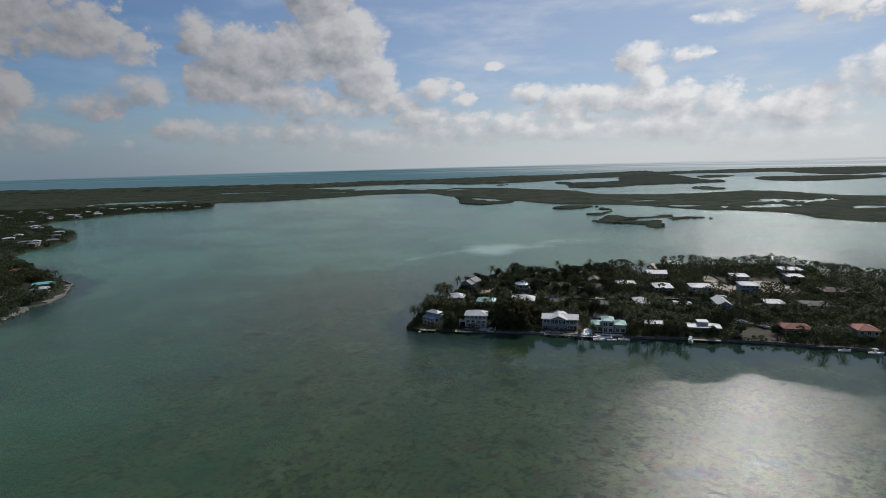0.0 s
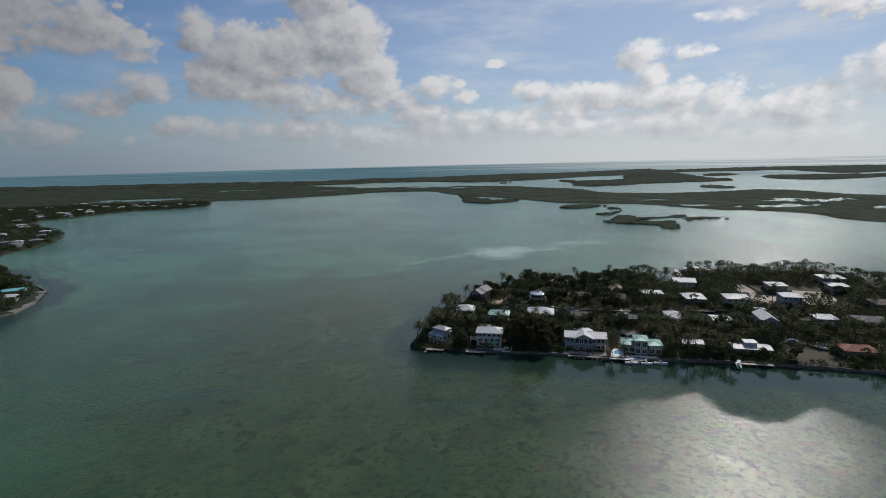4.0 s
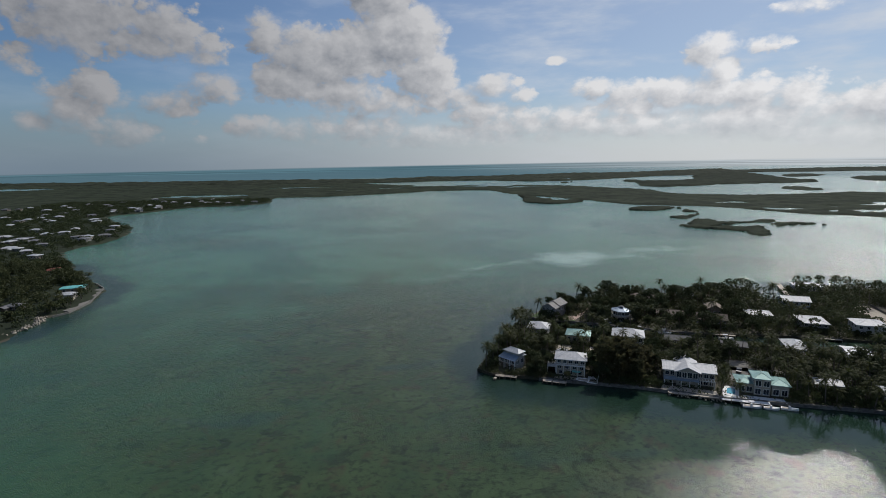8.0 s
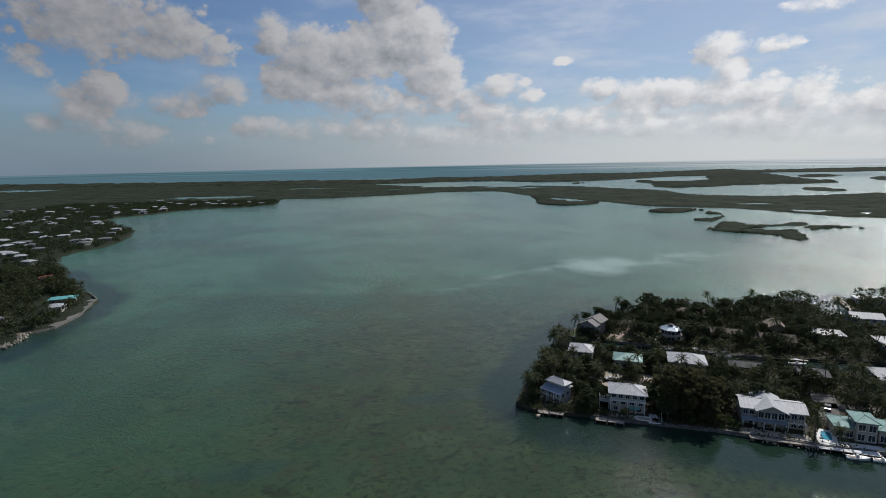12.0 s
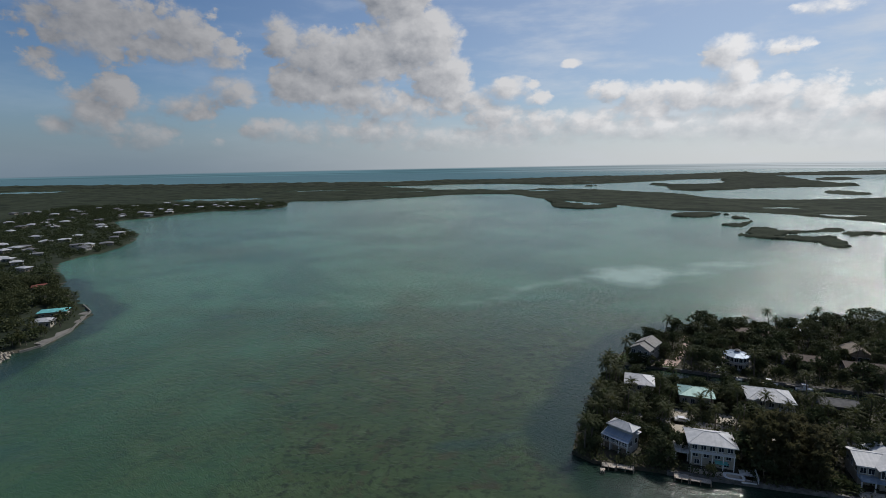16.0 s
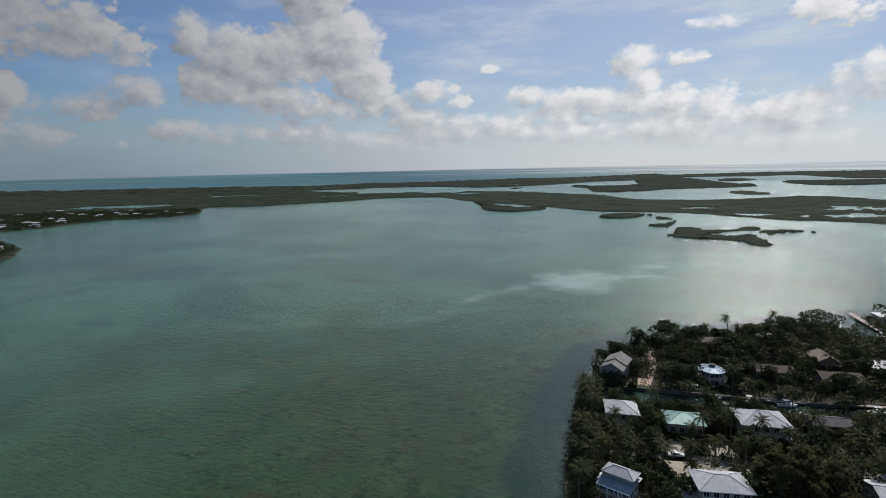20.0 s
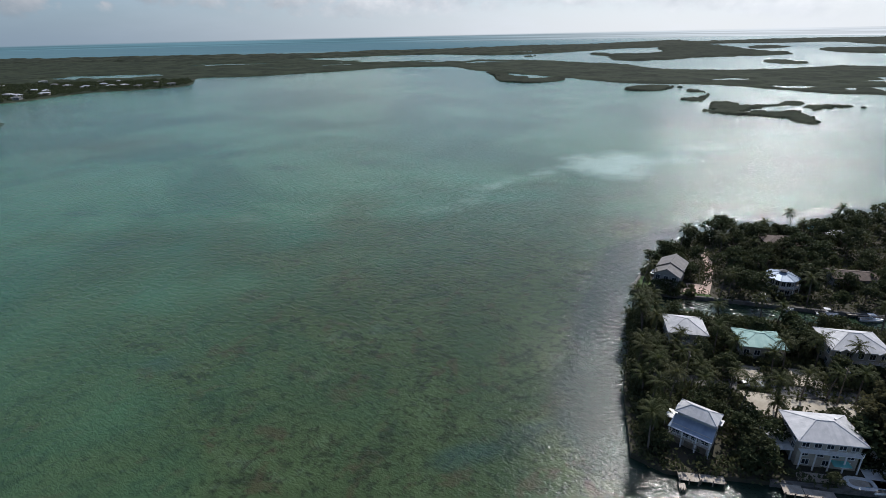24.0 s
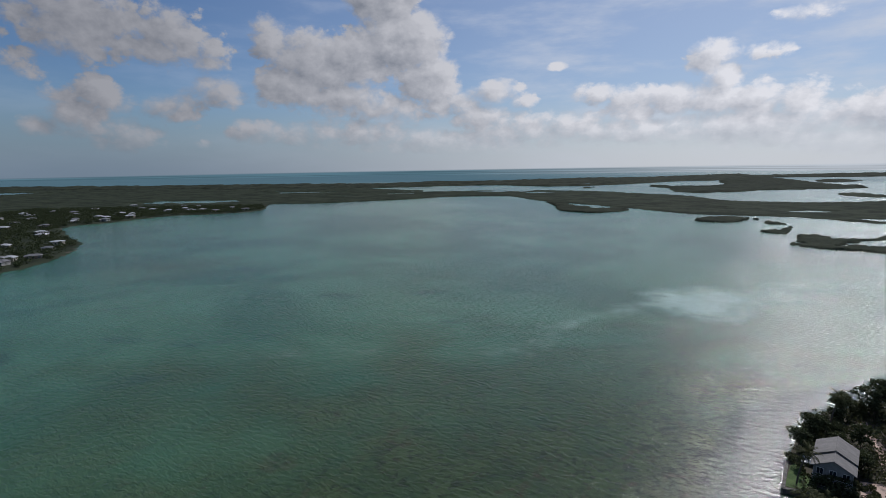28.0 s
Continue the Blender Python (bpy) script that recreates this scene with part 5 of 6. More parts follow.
def dock(u, v, w, d, label, turn=0.0, z=0.95, mat=DECK):
    """A dock on piles: deck boards on two bearers."""
    ob = new("dock")
    x, y = site(u, v)
    ob.matrix_basis = pose(x, y, 0, 0, 0, TURN + turn)
    tagged(ob, label, "dock", "docks along the shore")
    n = max(2, round(w / 0.45))
    me = mesh_of(boxes((0.015, w / n - 0.015, 0, d, z - 0.06, z)), "board", mat)
    for i in range(n):
        share("board", me, pose(-w / 2 + w * i / n, -d / 2, 0), ob)
    for s in (-0.38, 0.38):
        part("bearer", boxes((-w / 2, w / 2, s * d - 0.1, s * d + 0.1, z - 0.3, z - 0.06)), SHADE_WOOD, ob)
    for i in range(max(2, round(w / 3)) + 1):
        k = max(2, round(w / 3))
        bm = bmesh.new()
        px = -w / 2 + 0.15 + (w - 0.3) * i / k
        rod(bm, (px, -d / 2 + 0.05, -2), (px, -d / 2 + 0.05, z + 0.35), 0.13, 0.12, 7)
        part("mooring_post", bm, SHADE_WOOD, ob)
    BLOCKED.append((u, v, w / 2 + 0.3, d / 2 + 0.3))


dock(9.8, -3.6, 3.6, 2.4, "bleached timber dock by the tip house")
dock(13.9, -3.4, 4.4, 2.0, "long bleached timber dock by the tip house")
dock(8.4, -6.0, 1.2, 1.6, "small boat lift platform on piles", z=0.6)
dock(27.3, -2.4, 3.4, 4.2, "square timber dock beside the cream house")
dock(31.6, -3.4, 5.0, 1.9, "narrow dock along the sea wall")
dock(76, -1.2, 16, 1.5, "long narrow dock along the front shore")
dock(91.5, -1.4, 14.5, 2.2, "white-grey dock with boats before the green-roofed house", mat=TRIM)
dock(139.5, 1.2, 12, 1.8, "long dock before a low white-roofed house")
dock(49, 71.6, 13, 1.5, "canal dock before the eight-sided house")
dock(72, 69.4, 12, 1.4, "canal dock under the trees")
dock(95, 70.2, 13, 1.4, "canal dock before a shaded house")
dock(137, 76.4, 14, 1.4, "pale canal dock before a broad-roofed house")
dock(190, 0.4, 14, 1.5, "dock before the red-roofed house")


def pool(u, v, w, d, label, turn=0.0, rim=1.2):
    ob = new("swimming_pool")
    x, y = site(u, v)
    ob.matrix_basis = pose(x, y, 1.0, 0, 0, TURN + turn)
    tagged(ob, label, "pool", "pools")
    n = 28
    def loop(a, b, z, bm):
        return [bm.verts.new((a * math.copysign(abs(math.cos(t)) ** 0.6, math.cos(t)), b * math.copysign(abs(math.sin(t)) ** 0.6, math.sin(t)), z)) for t in (6.2832 * i / n for i in range(n))]
    bm = bmesh.new()
    o, i1, o0 = loop(w / 2 + rim, d / 2 + rim, 0.14, bm), loop(w / 2, d / 2, 0.14, bm), loop(w / 2 + rim, d / 2 + rim, -0.3, bm)
    i0 = loop(w / 2, d / 2, -0.2, bm)
    for k in range(n):
        j = (k + 1) % n
        bm.faces.new((o[k], o[j], i1[j], i1[k]))
        bm.faces.new((o0[k], o0[j], o[j], o[k]))
        bm.faces.new((i1[k], i1[j], i0[j], i0[k]))
    bmesh.ops.recalc_face_normals(bm, faces=bm.faces)
    part("coping", bm, TRIM, ob)
    bm = bmesh.new()
    bm.faces.new(loop(w / 2 + 0.02, d / 2 + 0.02, 0.04, bm))
    part("pool_water", bm, POOL, ob, "clear blue pool water")
    BLOCKED.append((u, v, w / 2 + rim + 0.5, d / 2 + rim + 0.5))


pool(88.4, 5.2, 2.6, 6.2, "narrow blue pool beside the green-roofed house", -12)
pool(39.6, 0.6, 3.6, 1.8, "small blue pool on the patio of the cream house", 0, 0.7)
pool(85.5, 145.0, 5.0, 4.0, "turquoise pool near the far shore")
pool(167.5, 84.2, 4.4, 2.6, "white-rimmed oval pool at the canal end", 20)
patch("pavement", [(41.0, -1.4), (44.4, -0.9), (44.4, 5.0), (41.2, 4.6)], TRIM, "white patio beside the cream house", z=1.05)
patch("pavement", [(29, -0.8), (44.4, 0.2), (44.2, 2.0), (29.2, 1.6)], DECK, "bleached patio before the cream house", z=1.05)
patch("pavement", [(66, 0.8), (84, 0.4), (84, 4), (66, 4)], DECK, "bleached shore patio before the long white house", z=1.05)
patch("pavement", [(85.4, 0), (104, 0.4), (104, 3.2), (85.4, 3)], TRIM, "white pool terrace", z=1.05)


def fence(pts, label, h=1.5, mat=TRIM):
    ob = new("fence")
    x, y = site(*pts[0])
    ob.matrix_basis = pose(x, y, 1.0, 0, 0, 0)
    tagged(ob, label, "fence")
    for a, b in zip(pts, pts[1:]):
        a, b = Vector((*site(*a), 0)) - Vector((x, y, 0)), Vector((*site(*b), 0)) - Vector((x, y, 0))
        n = max(1, round((b - a).length / 2.0))
        for i in range(n):
            p, q = a.lerp(b, i / n), a.lerp(b, (i + 1) / n)
            m = pose(p.x, p.y, 0, 0, 0, math.degrees(math.atan2(q.y - p.y, q.x - p.x)))
            L = (q - p).length
            o = part("fence_panel", boxes((0.06, L - 0.06, -0.03, 0.03, 0.05, h)), mat, ob)
            o.matrix_basis = m
            o = part("fence_post", boxes((-0.06, 0.06, -0.06, 0.06, -0.3, h + 0.1)), mat, ob)
            o.matrix_basis = m


fence([(44.9, 10.6), (44.8, 5), (44.7, -1.4)], "white side fence beside the cream house")
fence([(178, 142), (179, 117), (186.5, 117)], "low grey wall round a bare lot", 1.2, CONCRETE)
fence([(60.5, 2), (60.5, 14)], "weathered timber side fence between gardens", 1.3, SHADE_WOOD)


def boat(u, v, turn, length, label, z=0.0, cabin=True, cover=None):
    """A small motor boat: hull with a raked bow, deck with cockpit, windscreen or T-top, engine."""
    ob = new("motor_boat")
    x, y = site(u, v)
    ob.matrix_basis = pose(x, y, z, 0, 0, TURN + turn)
    tagged(ob, label, "boat", "boats by the docks")
    bm, L, B = bmesh.new(), length, length * 0.16
    rings = []
    for k, (s, b, keel, sheer) in enumerate(((-0.5, 0.92, -0.2, 0.55), (-0.2, 1.0, -0.25, 0.6), (0.15, 0.95, -0.22, 0.7), (0.36, 0.6, -0.12, 0.82), (0.5, 0.06, 0.25, 0.95))):
        rings.append([bm.verts.new(p) for p in ((s * L, -b * B, sheer), (s * L, -b * B * 0.8, 0.05), (s * L, 0, keel), (s * L, b * B * 0.8, 0.05), (s * L, b * B, sheer), (s * L, b * B * 0.72, sheer - 0.02), (s * L, -b * B * 0.72, sheer - 0.02))])
    for r, q in zip(rings, rings[1:]):
        for i in range(7):
            bm.faces.new((r[i], r[(i + 1) % 7], q[(i + 1) % 7], q[i]))
    bm.faces.new(rings[0])
    bm.faces.new(rings[-1][::-1])
    bmesh.ops.recalc_face_normals(bm, faces=bm.faces)
    part("hull", bm, HULL, ob)
    part("cockpit_floor", boxes((-0.42 * L, 0.1 * L, -B * 0.62, B * 0.62, 0.62, 0.66)), DECK, ob)
    part("console", boxes((-0.08 * L, 0.02 * L, -0.35, 0.35, 0.6, 1.35)), HULL, ob)
    if cabin:
        part("hardtop", boxes((-0.2 * L, 0.1 * L, -B * 0.7, B * 0.7, 2.1, 2.2)), cover or HULL, ob)
        for sx in (-0.18, 0.08):
            for sy in (-0.6, 0.6):
                bm = bmesh.new()
                rod(bm, (sx * L, sy * B, 0.6), (sx * L, sy * B, 2.1), 0.03, 0.03, 5)
                part("hardtop_post", bm, METAL, ob)
    part("outboard_engine", boxes((-0.57 * L, -0.5 * L, -0.22, 0.22, -0.1, 1.0)), DARK_PAINT, ob)


boat(45.6, 74.4, 0, 6.0, "white motor boat on a lift beside the canal", 0.5)
boat(51, 69.6, 4, 3.2, "small white skiff moored in the canal", 0, False)
boat(61, 68.9, -3, 5.6, "white open motor boat moored in the canal")
boat(71.6, 67.6, 2, 6.0, "white motor boat moored under canal trees")
boat(93.0, -3.9, 3, 5.5, "white motor boat beside the white dock")
boat(98.6, -3.6, 0, 4.6, "open white boat beside the white dock", 0, False)
boat(104, -2.4, -4, 5.0, "white boat moored off the sea wall", 0, False)
boat(132.6, -0.2, 80, 6.0, "white boat on a lift before a low house", 0.4)
boat(170.6, 23.8, -50, 6.5, "dark-covered boat parked on bare ground", 1.3, True, DARK_PAINT)
boat(192, -2.8, 2, 5.0, "white boat moored before the red-roofed house", 0, False)
boat(203, -3.8, 0, 6.0, "white boat moored near the orange-roofed house")
boat(97, 66.8, 0, 6.2, "white motor boat beside a canal dock")
boat(140.8, 150, 85, 6.5, "white boat moored in the inlet")


def car(u, v, turn, label, mat):
    ob = new("parked_car")
    x, y = site(u, v)
    ob.matrix_basis = pose(x, y, 1.03, 0, 0, TURN + turn)
    tagged(ob, label, "car", "parked cars")
    bm = bmesh.new()
    prof = [(-2.2, 0.35), (-2.2, 0.85), (-1.5, 0.95), (-1.1, 1.45), (0.5, 1.45), (1.1, 0.98), (2.1, 0.85), (2.2, 0.4)]
    a, b = [bm.verts.new((px, -0.85, pz)) for px, pz in prof], [bm.verts.new((px, 0.85, pz)) for px, pz in prof]
    for i in range(8):
        bm.faces.new((a[i], a[(i + 1) % 8], b[(i + 1) % 8], b[i]))
    bm.faces.new(a[::-1])
    bm.faces.new(b)
    bmesh.ops.recalc_face_normals(bm, faces=bm.faces)
    part("body", bm, mat, ob)
    part("side_window", boxes((-1.05, 0.6, -0.87, 0.87, 1.02, 1.36)), GLASS, ob)
    for px in (-1.35, 1.35):
        for py in (-0.8, 0.8):
            bm = bmesh.new()
            rod(bm, (px, py - 0.1, 0.33), (px, py + 0.1, 0.33), 0.33, 0.33, 12)
            part("wheel", bm, RUBBER, ob)


car(29.5, 27.6, 5, "white car parked on the marl lane", HULL)
car(94.5, 25, 75, "dark car parked on the driveway", DARK_PAINT)
car(163, 30.5, 3, "white car parked beside the lane", HULL)
car(200, 104, 20, "white car on the bare sandy lot", HULL)
car(206, 22, 10, "silver car near the orange-roofed house", METAL)


def pole(u, v, h):
    ob = new("utility_pole")
    x, y = site(u, v)
    ob.matrix_basis = pose(x, y, 1.0, 0, 0, TURN)
    tagged(ob, "grey timber utility pole with a cross arm", "utility pole", "utility poles along the lane")
    bm = bmesh.new()
    rod(bm, (0, 0, -0.5), (0, 0, h), 0.16, 0.11, 8)
    part("pole_shaft", bm, SHADE_WOOD, ob)
    part("cross_arm", boxes((-0.06, 0.06, -1.1, 1.1, h - 0.7, h - 0.58)), SHADE_WOOD, ob)
    for y in (-1.0, 0, 1.0):
        bm = bmesh.new()
        rod(bm, (0, y, h - 0.58), (0, y, h - 0.38), 0.06, 0.04, 6)
        part("insulator", bm, TRIM, ob)


for u in (14, 45.3, 80, 115, 150, 186):
    pole(u, 24.2 + 0.03 * max(0, u - 60), 9.5)

# ---------------------------------------------------------------- houses on the far shore
FAR_SPOTS = [(-180, 421), (-173, 400), (-204, 457), (-226, 490), (-279, 560), (-303, 590), (-361, 666), (-315, 636), (-338, 667), (-345, 735), (-351, 772),
             (-299, 748), (-312, 786), (-381, 888), (-421, 969), (-433, 1063), (-291, 668), (-361, 731), (-398, 778), (-362, 694), (-462, 952), (-455, 910),
             (-466, 842), (-545, 963), (-627, 1138), (-626, 1170), (-190, 381), (-505, 995), (-492, 1023), (-400, 1085), (-385, 1140), (-420, 1268), (-348, 1197),
             (-338, 1250), (-311, 1196), (-268, 1186), (-256, 1252), (-219, 1195), (-505, 1086), (-503, 1200), (-507, 1282), (-295, 1210), (-558, 1097), (-544, 1151),
             (-437, 883), (-324, 611), (-368, 863), (-483, 1169), (-418, 1031), (-469, 1353), (-369, 1093), (-389, 1237), (-360, 1311), (-327, 1299), (-382, 1040)]

FAR_SPOTS += [(-653, 1146), (-484, 945), (-310, 693), (-298, 690), (-363, 686), (-489, 899), (-486, 918), (-574, 1186), (-284, 697), (-553, 1237), (-414, 1093), (-408, 1157), (-392, 708), (-334, 618)]


def far_house(i, x, y):
    rs = np.random.RandomState(100 + i)
    w, d, e = rs.uniform(8, 13), rs.uniform(6, 8.5), rs.uniform(3.2, 4.4)
    roof, wall, lab = WHITE_ROOF, [TAN_WALL, CREAM_WALL, GREY_WALL][rs.randint(3)], "white-roofed house among trees on the far shore"
    turn = rs.uniform(-35, 35)
    if i == 0:
        roof, lab, w, d, e, turn = TEAL_ROOF, "house with a bright turquoise metal roof by the far shore", 12.4, 7.5, 3.6, 14
    elif i == 1:
        w, d, e, turn, lab = 8.4, 6.5, 4.0, 6, "white-roofed house behind a sea wall on the far shore"
    elif i == 2:
        roof, lab, w, d, turn = GREY_ROOF, "house with a pale grey hip roof on the far shore", 8.5, 8, 10
    elif i == 3:
        roof, lab = RED_ROOF, "dark red-roofed house among trees on the far shore"
    elif rs.uniform() < 0.4:
        roof, lab = GREY_ROOF, "grey-roofed house among trees on the far shore"
    h = new("house")
    h.matrix_basis = pose(x, y, 0.5, 0, 0, turn)
    tagged(h, lab, "house", "houses on the far shore")
    part("wall", boxes((-w / 2, w / 2, -d / 2, d / 2, -0.3, e)), wall, h)
    bm, c, p, q = hip(w, d, rs.uniform(0.9, 1.6), e + 0.1, 0.7, 0.2)
    part("roof", bm, roof, h)
    if i > 3 and rs.uniform() < 0.6:
        # a lower wing set across one end
        x1, wd = rs.choice((-1, 1)) * w * rs.uniform(0.2, 0.4), rs.uniform(3.5, 5)
        part("wing_wall", boxes((x1 - wd / 2, x1 + wd / 2, -d / 2 - 3.0, -d / 2 + 0.5, -0.3, e - 0.5)), wall, h)
        bm = gable(wd, 5.0, 0.8, e - 0.4, 0.5, 0.18, "y")
        for v in bm.verts:
            v.co += Vector((x1, -d / 2 - 1.0, 0))
        part("wing_roof", bm, roof, h)
    windows(h, w, d, [("front", e * 0.62, 3), ("right", e * 0.62, 2)], (1.2, 1.2))
    return x, y, max(w, d) / 2 + 1.5


FAR_FEET = [far_house(i, x, y) for i, (x, y) in enumerate(FAR_SPOTS)]
pts = [(-162, 363), (-157.5, 370), (-156.5, 392), (-166, 430), (-178, 446)]
for (x0, y0), (x1, y1) in zip(pts, pts[1:]):
    L = math.dist((x0, y0), (x1, y1))
    ob = part("sea_wall", boxes((0, L, -0.1, 0.5, -1, 1.0)), ROAD)
    ob.matrix_basis = pose(x0, y0, 0, 0, 0, math.degrees(math.atan2(y1 - y0, x1 - x0)))
    tagged(ob, "pale rock-faced sea wall on the far shore", "sea wall", kind="structure")



def riprap(line, count, label, seed, size=(0.5, 1.2)):
    """A bank of loose broken stones along a shore, each stone a mesh of its own."""
    bank = new("rock_bank")
    bank.matrix_basis = pose(line[0][0], line[0][1], 0)
    tagged(bank, label, "rocks")
    rs = np.random.RandomState(seed)
    shapes = []
    for k in range(5):
        bm = bmesh.new()
        bmesh.ops.create_icosphere(bm, subdivisions=1, radius=1.0)
        for v in bm.verts:
            v.co *= rs.uniform(0.7, 1.2)
        shapes.append(mesh_of(bm, "rock", ROCK))
    for _ in range(count):
        k = rs.randint(len(line) - 1)
        a, b, t = Vector((*line[k], 0)), Vector((*line[k + 1], 0)), rs.uniform()
        p = a.lerp(b, t) - Vector((*line[0], 0))
        r = rs.uniform(*size)
        m = pose(p.x + rs.normal() * 1.1, p.y + rs.normal() * 1.1, rs.uniform(0.1, 0.7), *rs.uniform(0, 360, 3)) @ Matrix.Diagonal((r, r * 0.8, r * 0.6, 1))
        share("rock", shapes[rs.randint(5)], m, bank)


riprap([(-174, 300), (-165, 338), (-163, 354), (-168, 362)], 130, "bank of pale broken limestone on the far shore", 71)
riprap([site(66, -0.6), site(86, -1.6)], 60, "loose stones along the foot of the front sea wall", 72, (0.25, 0.6))

# ---------------------------------------------------------------- plants
def leaf_quads(bm, centre, n, spread, size, rs, droop=0.0):
    """A clump of n small leaf sprays round a point, each tilted its own way."""
    for _ in range(n):
        c = Vector(centre) + Vector((rs.uniform(-1, 1), rs.uniform(-1, 1), rs.uniform(-0.7, 0.7))) * spread
        a = Vector((rs.normal(), rs.normal(), rs.normal() * 0.6 - droop)).normalized()
        b = a.cross(Vector((rs.normal(), rs.normal(), rs.normal() + 0.3))).normalized()
        s = size * rs.uniform(0.6, 1.3)
        q = [c - a * s - b * s * 0.25, c + b * s * 0.55, c + a * s, c - b * s * 0.5]
        bm.faces.new([bm.verts.new(p) for p in q])


def broad_tree(seed, height, width, clumps, leaf, mat, lobes=7, low=0.28):
    """A tree: a forked, tapering trunk, and a crown of leaf clumps gathered in uneven lobes with gaps."""
    rs = np.random.RandomState(seed)
    tree = new("tree")
    tree.empty_display_size = 0.3
    bm = bmesh.new()
    fork = Vector((rs.uniform(-0.2, 0.2), rs.uniform(-0.2, 0.2), height * low))
    rod(bm, (0, 0, -0.4), fork, 0.05 * height * 0.55, 0.035 * height * 0.5, 7)
    heads = []
    for i in range(lobes):
        ang, r = 6.2832 * (i + rs.uniform(-0.3, 0.3)) / lobes, width * rs.uniform(0.16, 0.36)
        top = Vector((r * math.cos(ang), r * math.sin(ang), height * rs.uniform(0.48, 0.8)))
        if i == 0:
            top = Vector((0, 0, height * 0.8))
        rod(bm, fork, fork.lerp(top, 0.85), 0.016 * height, 0.005 * height, 5)
        heads.append((top, width * rs.uniform(0.17, 0.27)))
    part("trunk", bm, BARK, tree)
    bm = bmesh.new()
    for _ in range(clumps):
        top, r = heads[rs.randint(len(heads))]
        d = Vector((rs.normal(), rs.normal(), rs.normal() + 0.25)).normalized()
        c = top + d * r * (rs.uniform(0.35, 1.0) ** 0.5)
        c.z = top.z + (c.z - top.z) * 0.75
        leaf_quads(bm, c, 7, leaf * 0.85, leaf, rs)
    part("crown", bm, mat, tree)
    return tree


def pine_tree(seed, height, width, clumps):
    """A casuarina: a tall leader with drooping sprays of fine needles in ragged tiers."""
    rs = np.random.RandomState(seed)
    tree = new("tree")
    bm = bmesh.new()
    rod(bm, (0, 0, -0.4), (0.2, 0.1, height * 0.93), 0.26, 0.05, 7)
    arms = []
    for i in range(26):
        k = 0.18 + 0.75 * i / 26
        ang, r = i * 2.4 + rs.uniform(-0.4, 0.4), width * (0.5 - 0.36 * max(0, k - 0.35)) * rs.uniform(0.55, 1.1)
        a, b = Vector((0.15 * k, 0.1 * k, height * k)), Vector((r * math.cos(ang), r * math.sin(ang), height * (k + 0.08 + rs.uniform(-0.02, 0.06))))
        rod(bm, a, b, 0.06, 0.02, 4)
        arms.append((a, b))
    part("trunk", bm, BARK, tree)
    bm = bmesh.new()
    for _ in range(clumps):
        a, b = arms[rs.randint(len(arms))]
        leaf_quads(bm, a.lerp(b, rs.uniform(0.35, 1.08)) + Vector((rs.normal() * 0.35, rs.normal() * 0.35, rs.normal() * 0.35)), 7, 0.45, 0.42, rs, 0.9)
    part("crown", bm, PINE_LEAF, tree)
    return tree


def palm_tree(seed, height, lean, fronds=22, length=3.2):
    """A coconut palm: a leaning ringed trunk and arching fronds, each a rib with leaflets on both sides."""
    rs = np.random.RandomState(seed)
    palm = new("palm_tree")
    bm = bmesh.new()
    prev, rad = Vector((0, 0, -0.3)), 0.2
    for i in range(1, 6):
        k = i / 5
        nxt = Vector((lean * k * k, lean * 0.3 * k, height * k))
        rod(bm, prev, nxt, rad, 0.2 - 0.085 * k, 7)
        prev, rad = nxt, 0.2 - 0.085 * k
    rod(bm, prev - Vector((0, 0, 0.1)), prev + Vector((0, 0, 0.45)), 0.2, 0.1, 7)
    part("trunk", bm, PALM_BARK, palm)
    bm = bmesh.new()
    for i in range(fronds):
        ang = i * 2.3999 + rs.uniform(-0.2, 0.2)
        rise = math.radians(74 - 104 * i / fronds + rs.uniform(-8, 8))
        reach = length * rs.uniform(0.85, 1.12)
        side = Vector((-math.sin(ang), math.cos(ang), 0))
        p, seg = prev + Vector((0, 0, 0.35)), 7
        for j in range(seg):
            tilt = rise - 1.5 * (j / seg) ** 1.3
            step = Vector((math.cos(ang) * math.cos(tilt), math.sin(ang) * math.cos(tilt), math.sin(tilt))) * (reach / seg)
            q = p + step
            wide = 0.72 * math.sin(math.pi * min(1, (j + 0.9) / (seg + 0.4))) ** 0.7
            for s in (-1, 1):
                for k in (0.15, 0.6):
                    base = p.lerp(q, k)
                    tip = base + side * s * wide * rs.uniform(0.8, 1.1) + step * 0.9 - Vector((0, 0, wide * rs.uniform(0.25, 0.6)))
                    bm.faces.new([bm.verts.new(v) for v in (base, base + step * 0.42, tip)])
            bm.faces.new([bm.verts.new(v) for v in (p - side * 0.035, p + side * 0.035, q + side * 0.025, q - side * 0.025)])
            p = q
    part("crown", bm, PALM_LEAF, palm)
    return palm


PALMS = [palm_tree(1, 7.2, 0.8), palm_tree(2, 5.2, -0.6, 20, 3.0), palm_tree(3, 8.0, 1.2), palm_tree(4, 3.6, 0.3, 20, 2.8), palm_tree(5, 6.6, -1.2)]
TREES = [broad_tree(11, 7.0, 7.5, 190, 0.34, TREE_LEAF), broad_tree(12, 5.6, 6.4, 160, 0.32, TREE_LEAF, 6), broad_tree(13, 8.6, 8.5, 230, 0.36, TREE_LEAF, 8),
         broad_tree(14, 4.6, 5.4, 140, 0.30, SHRUB_LEAF, 6, 0.2), broad_tree(15, 6.2, 6.0, 170, 0.33, SHRUB_LEAF, 7)]
PINES = [pine_tree(21, 13.5, 8.5, 420), pine_tree(22, 11.0, 7.0, 340)]
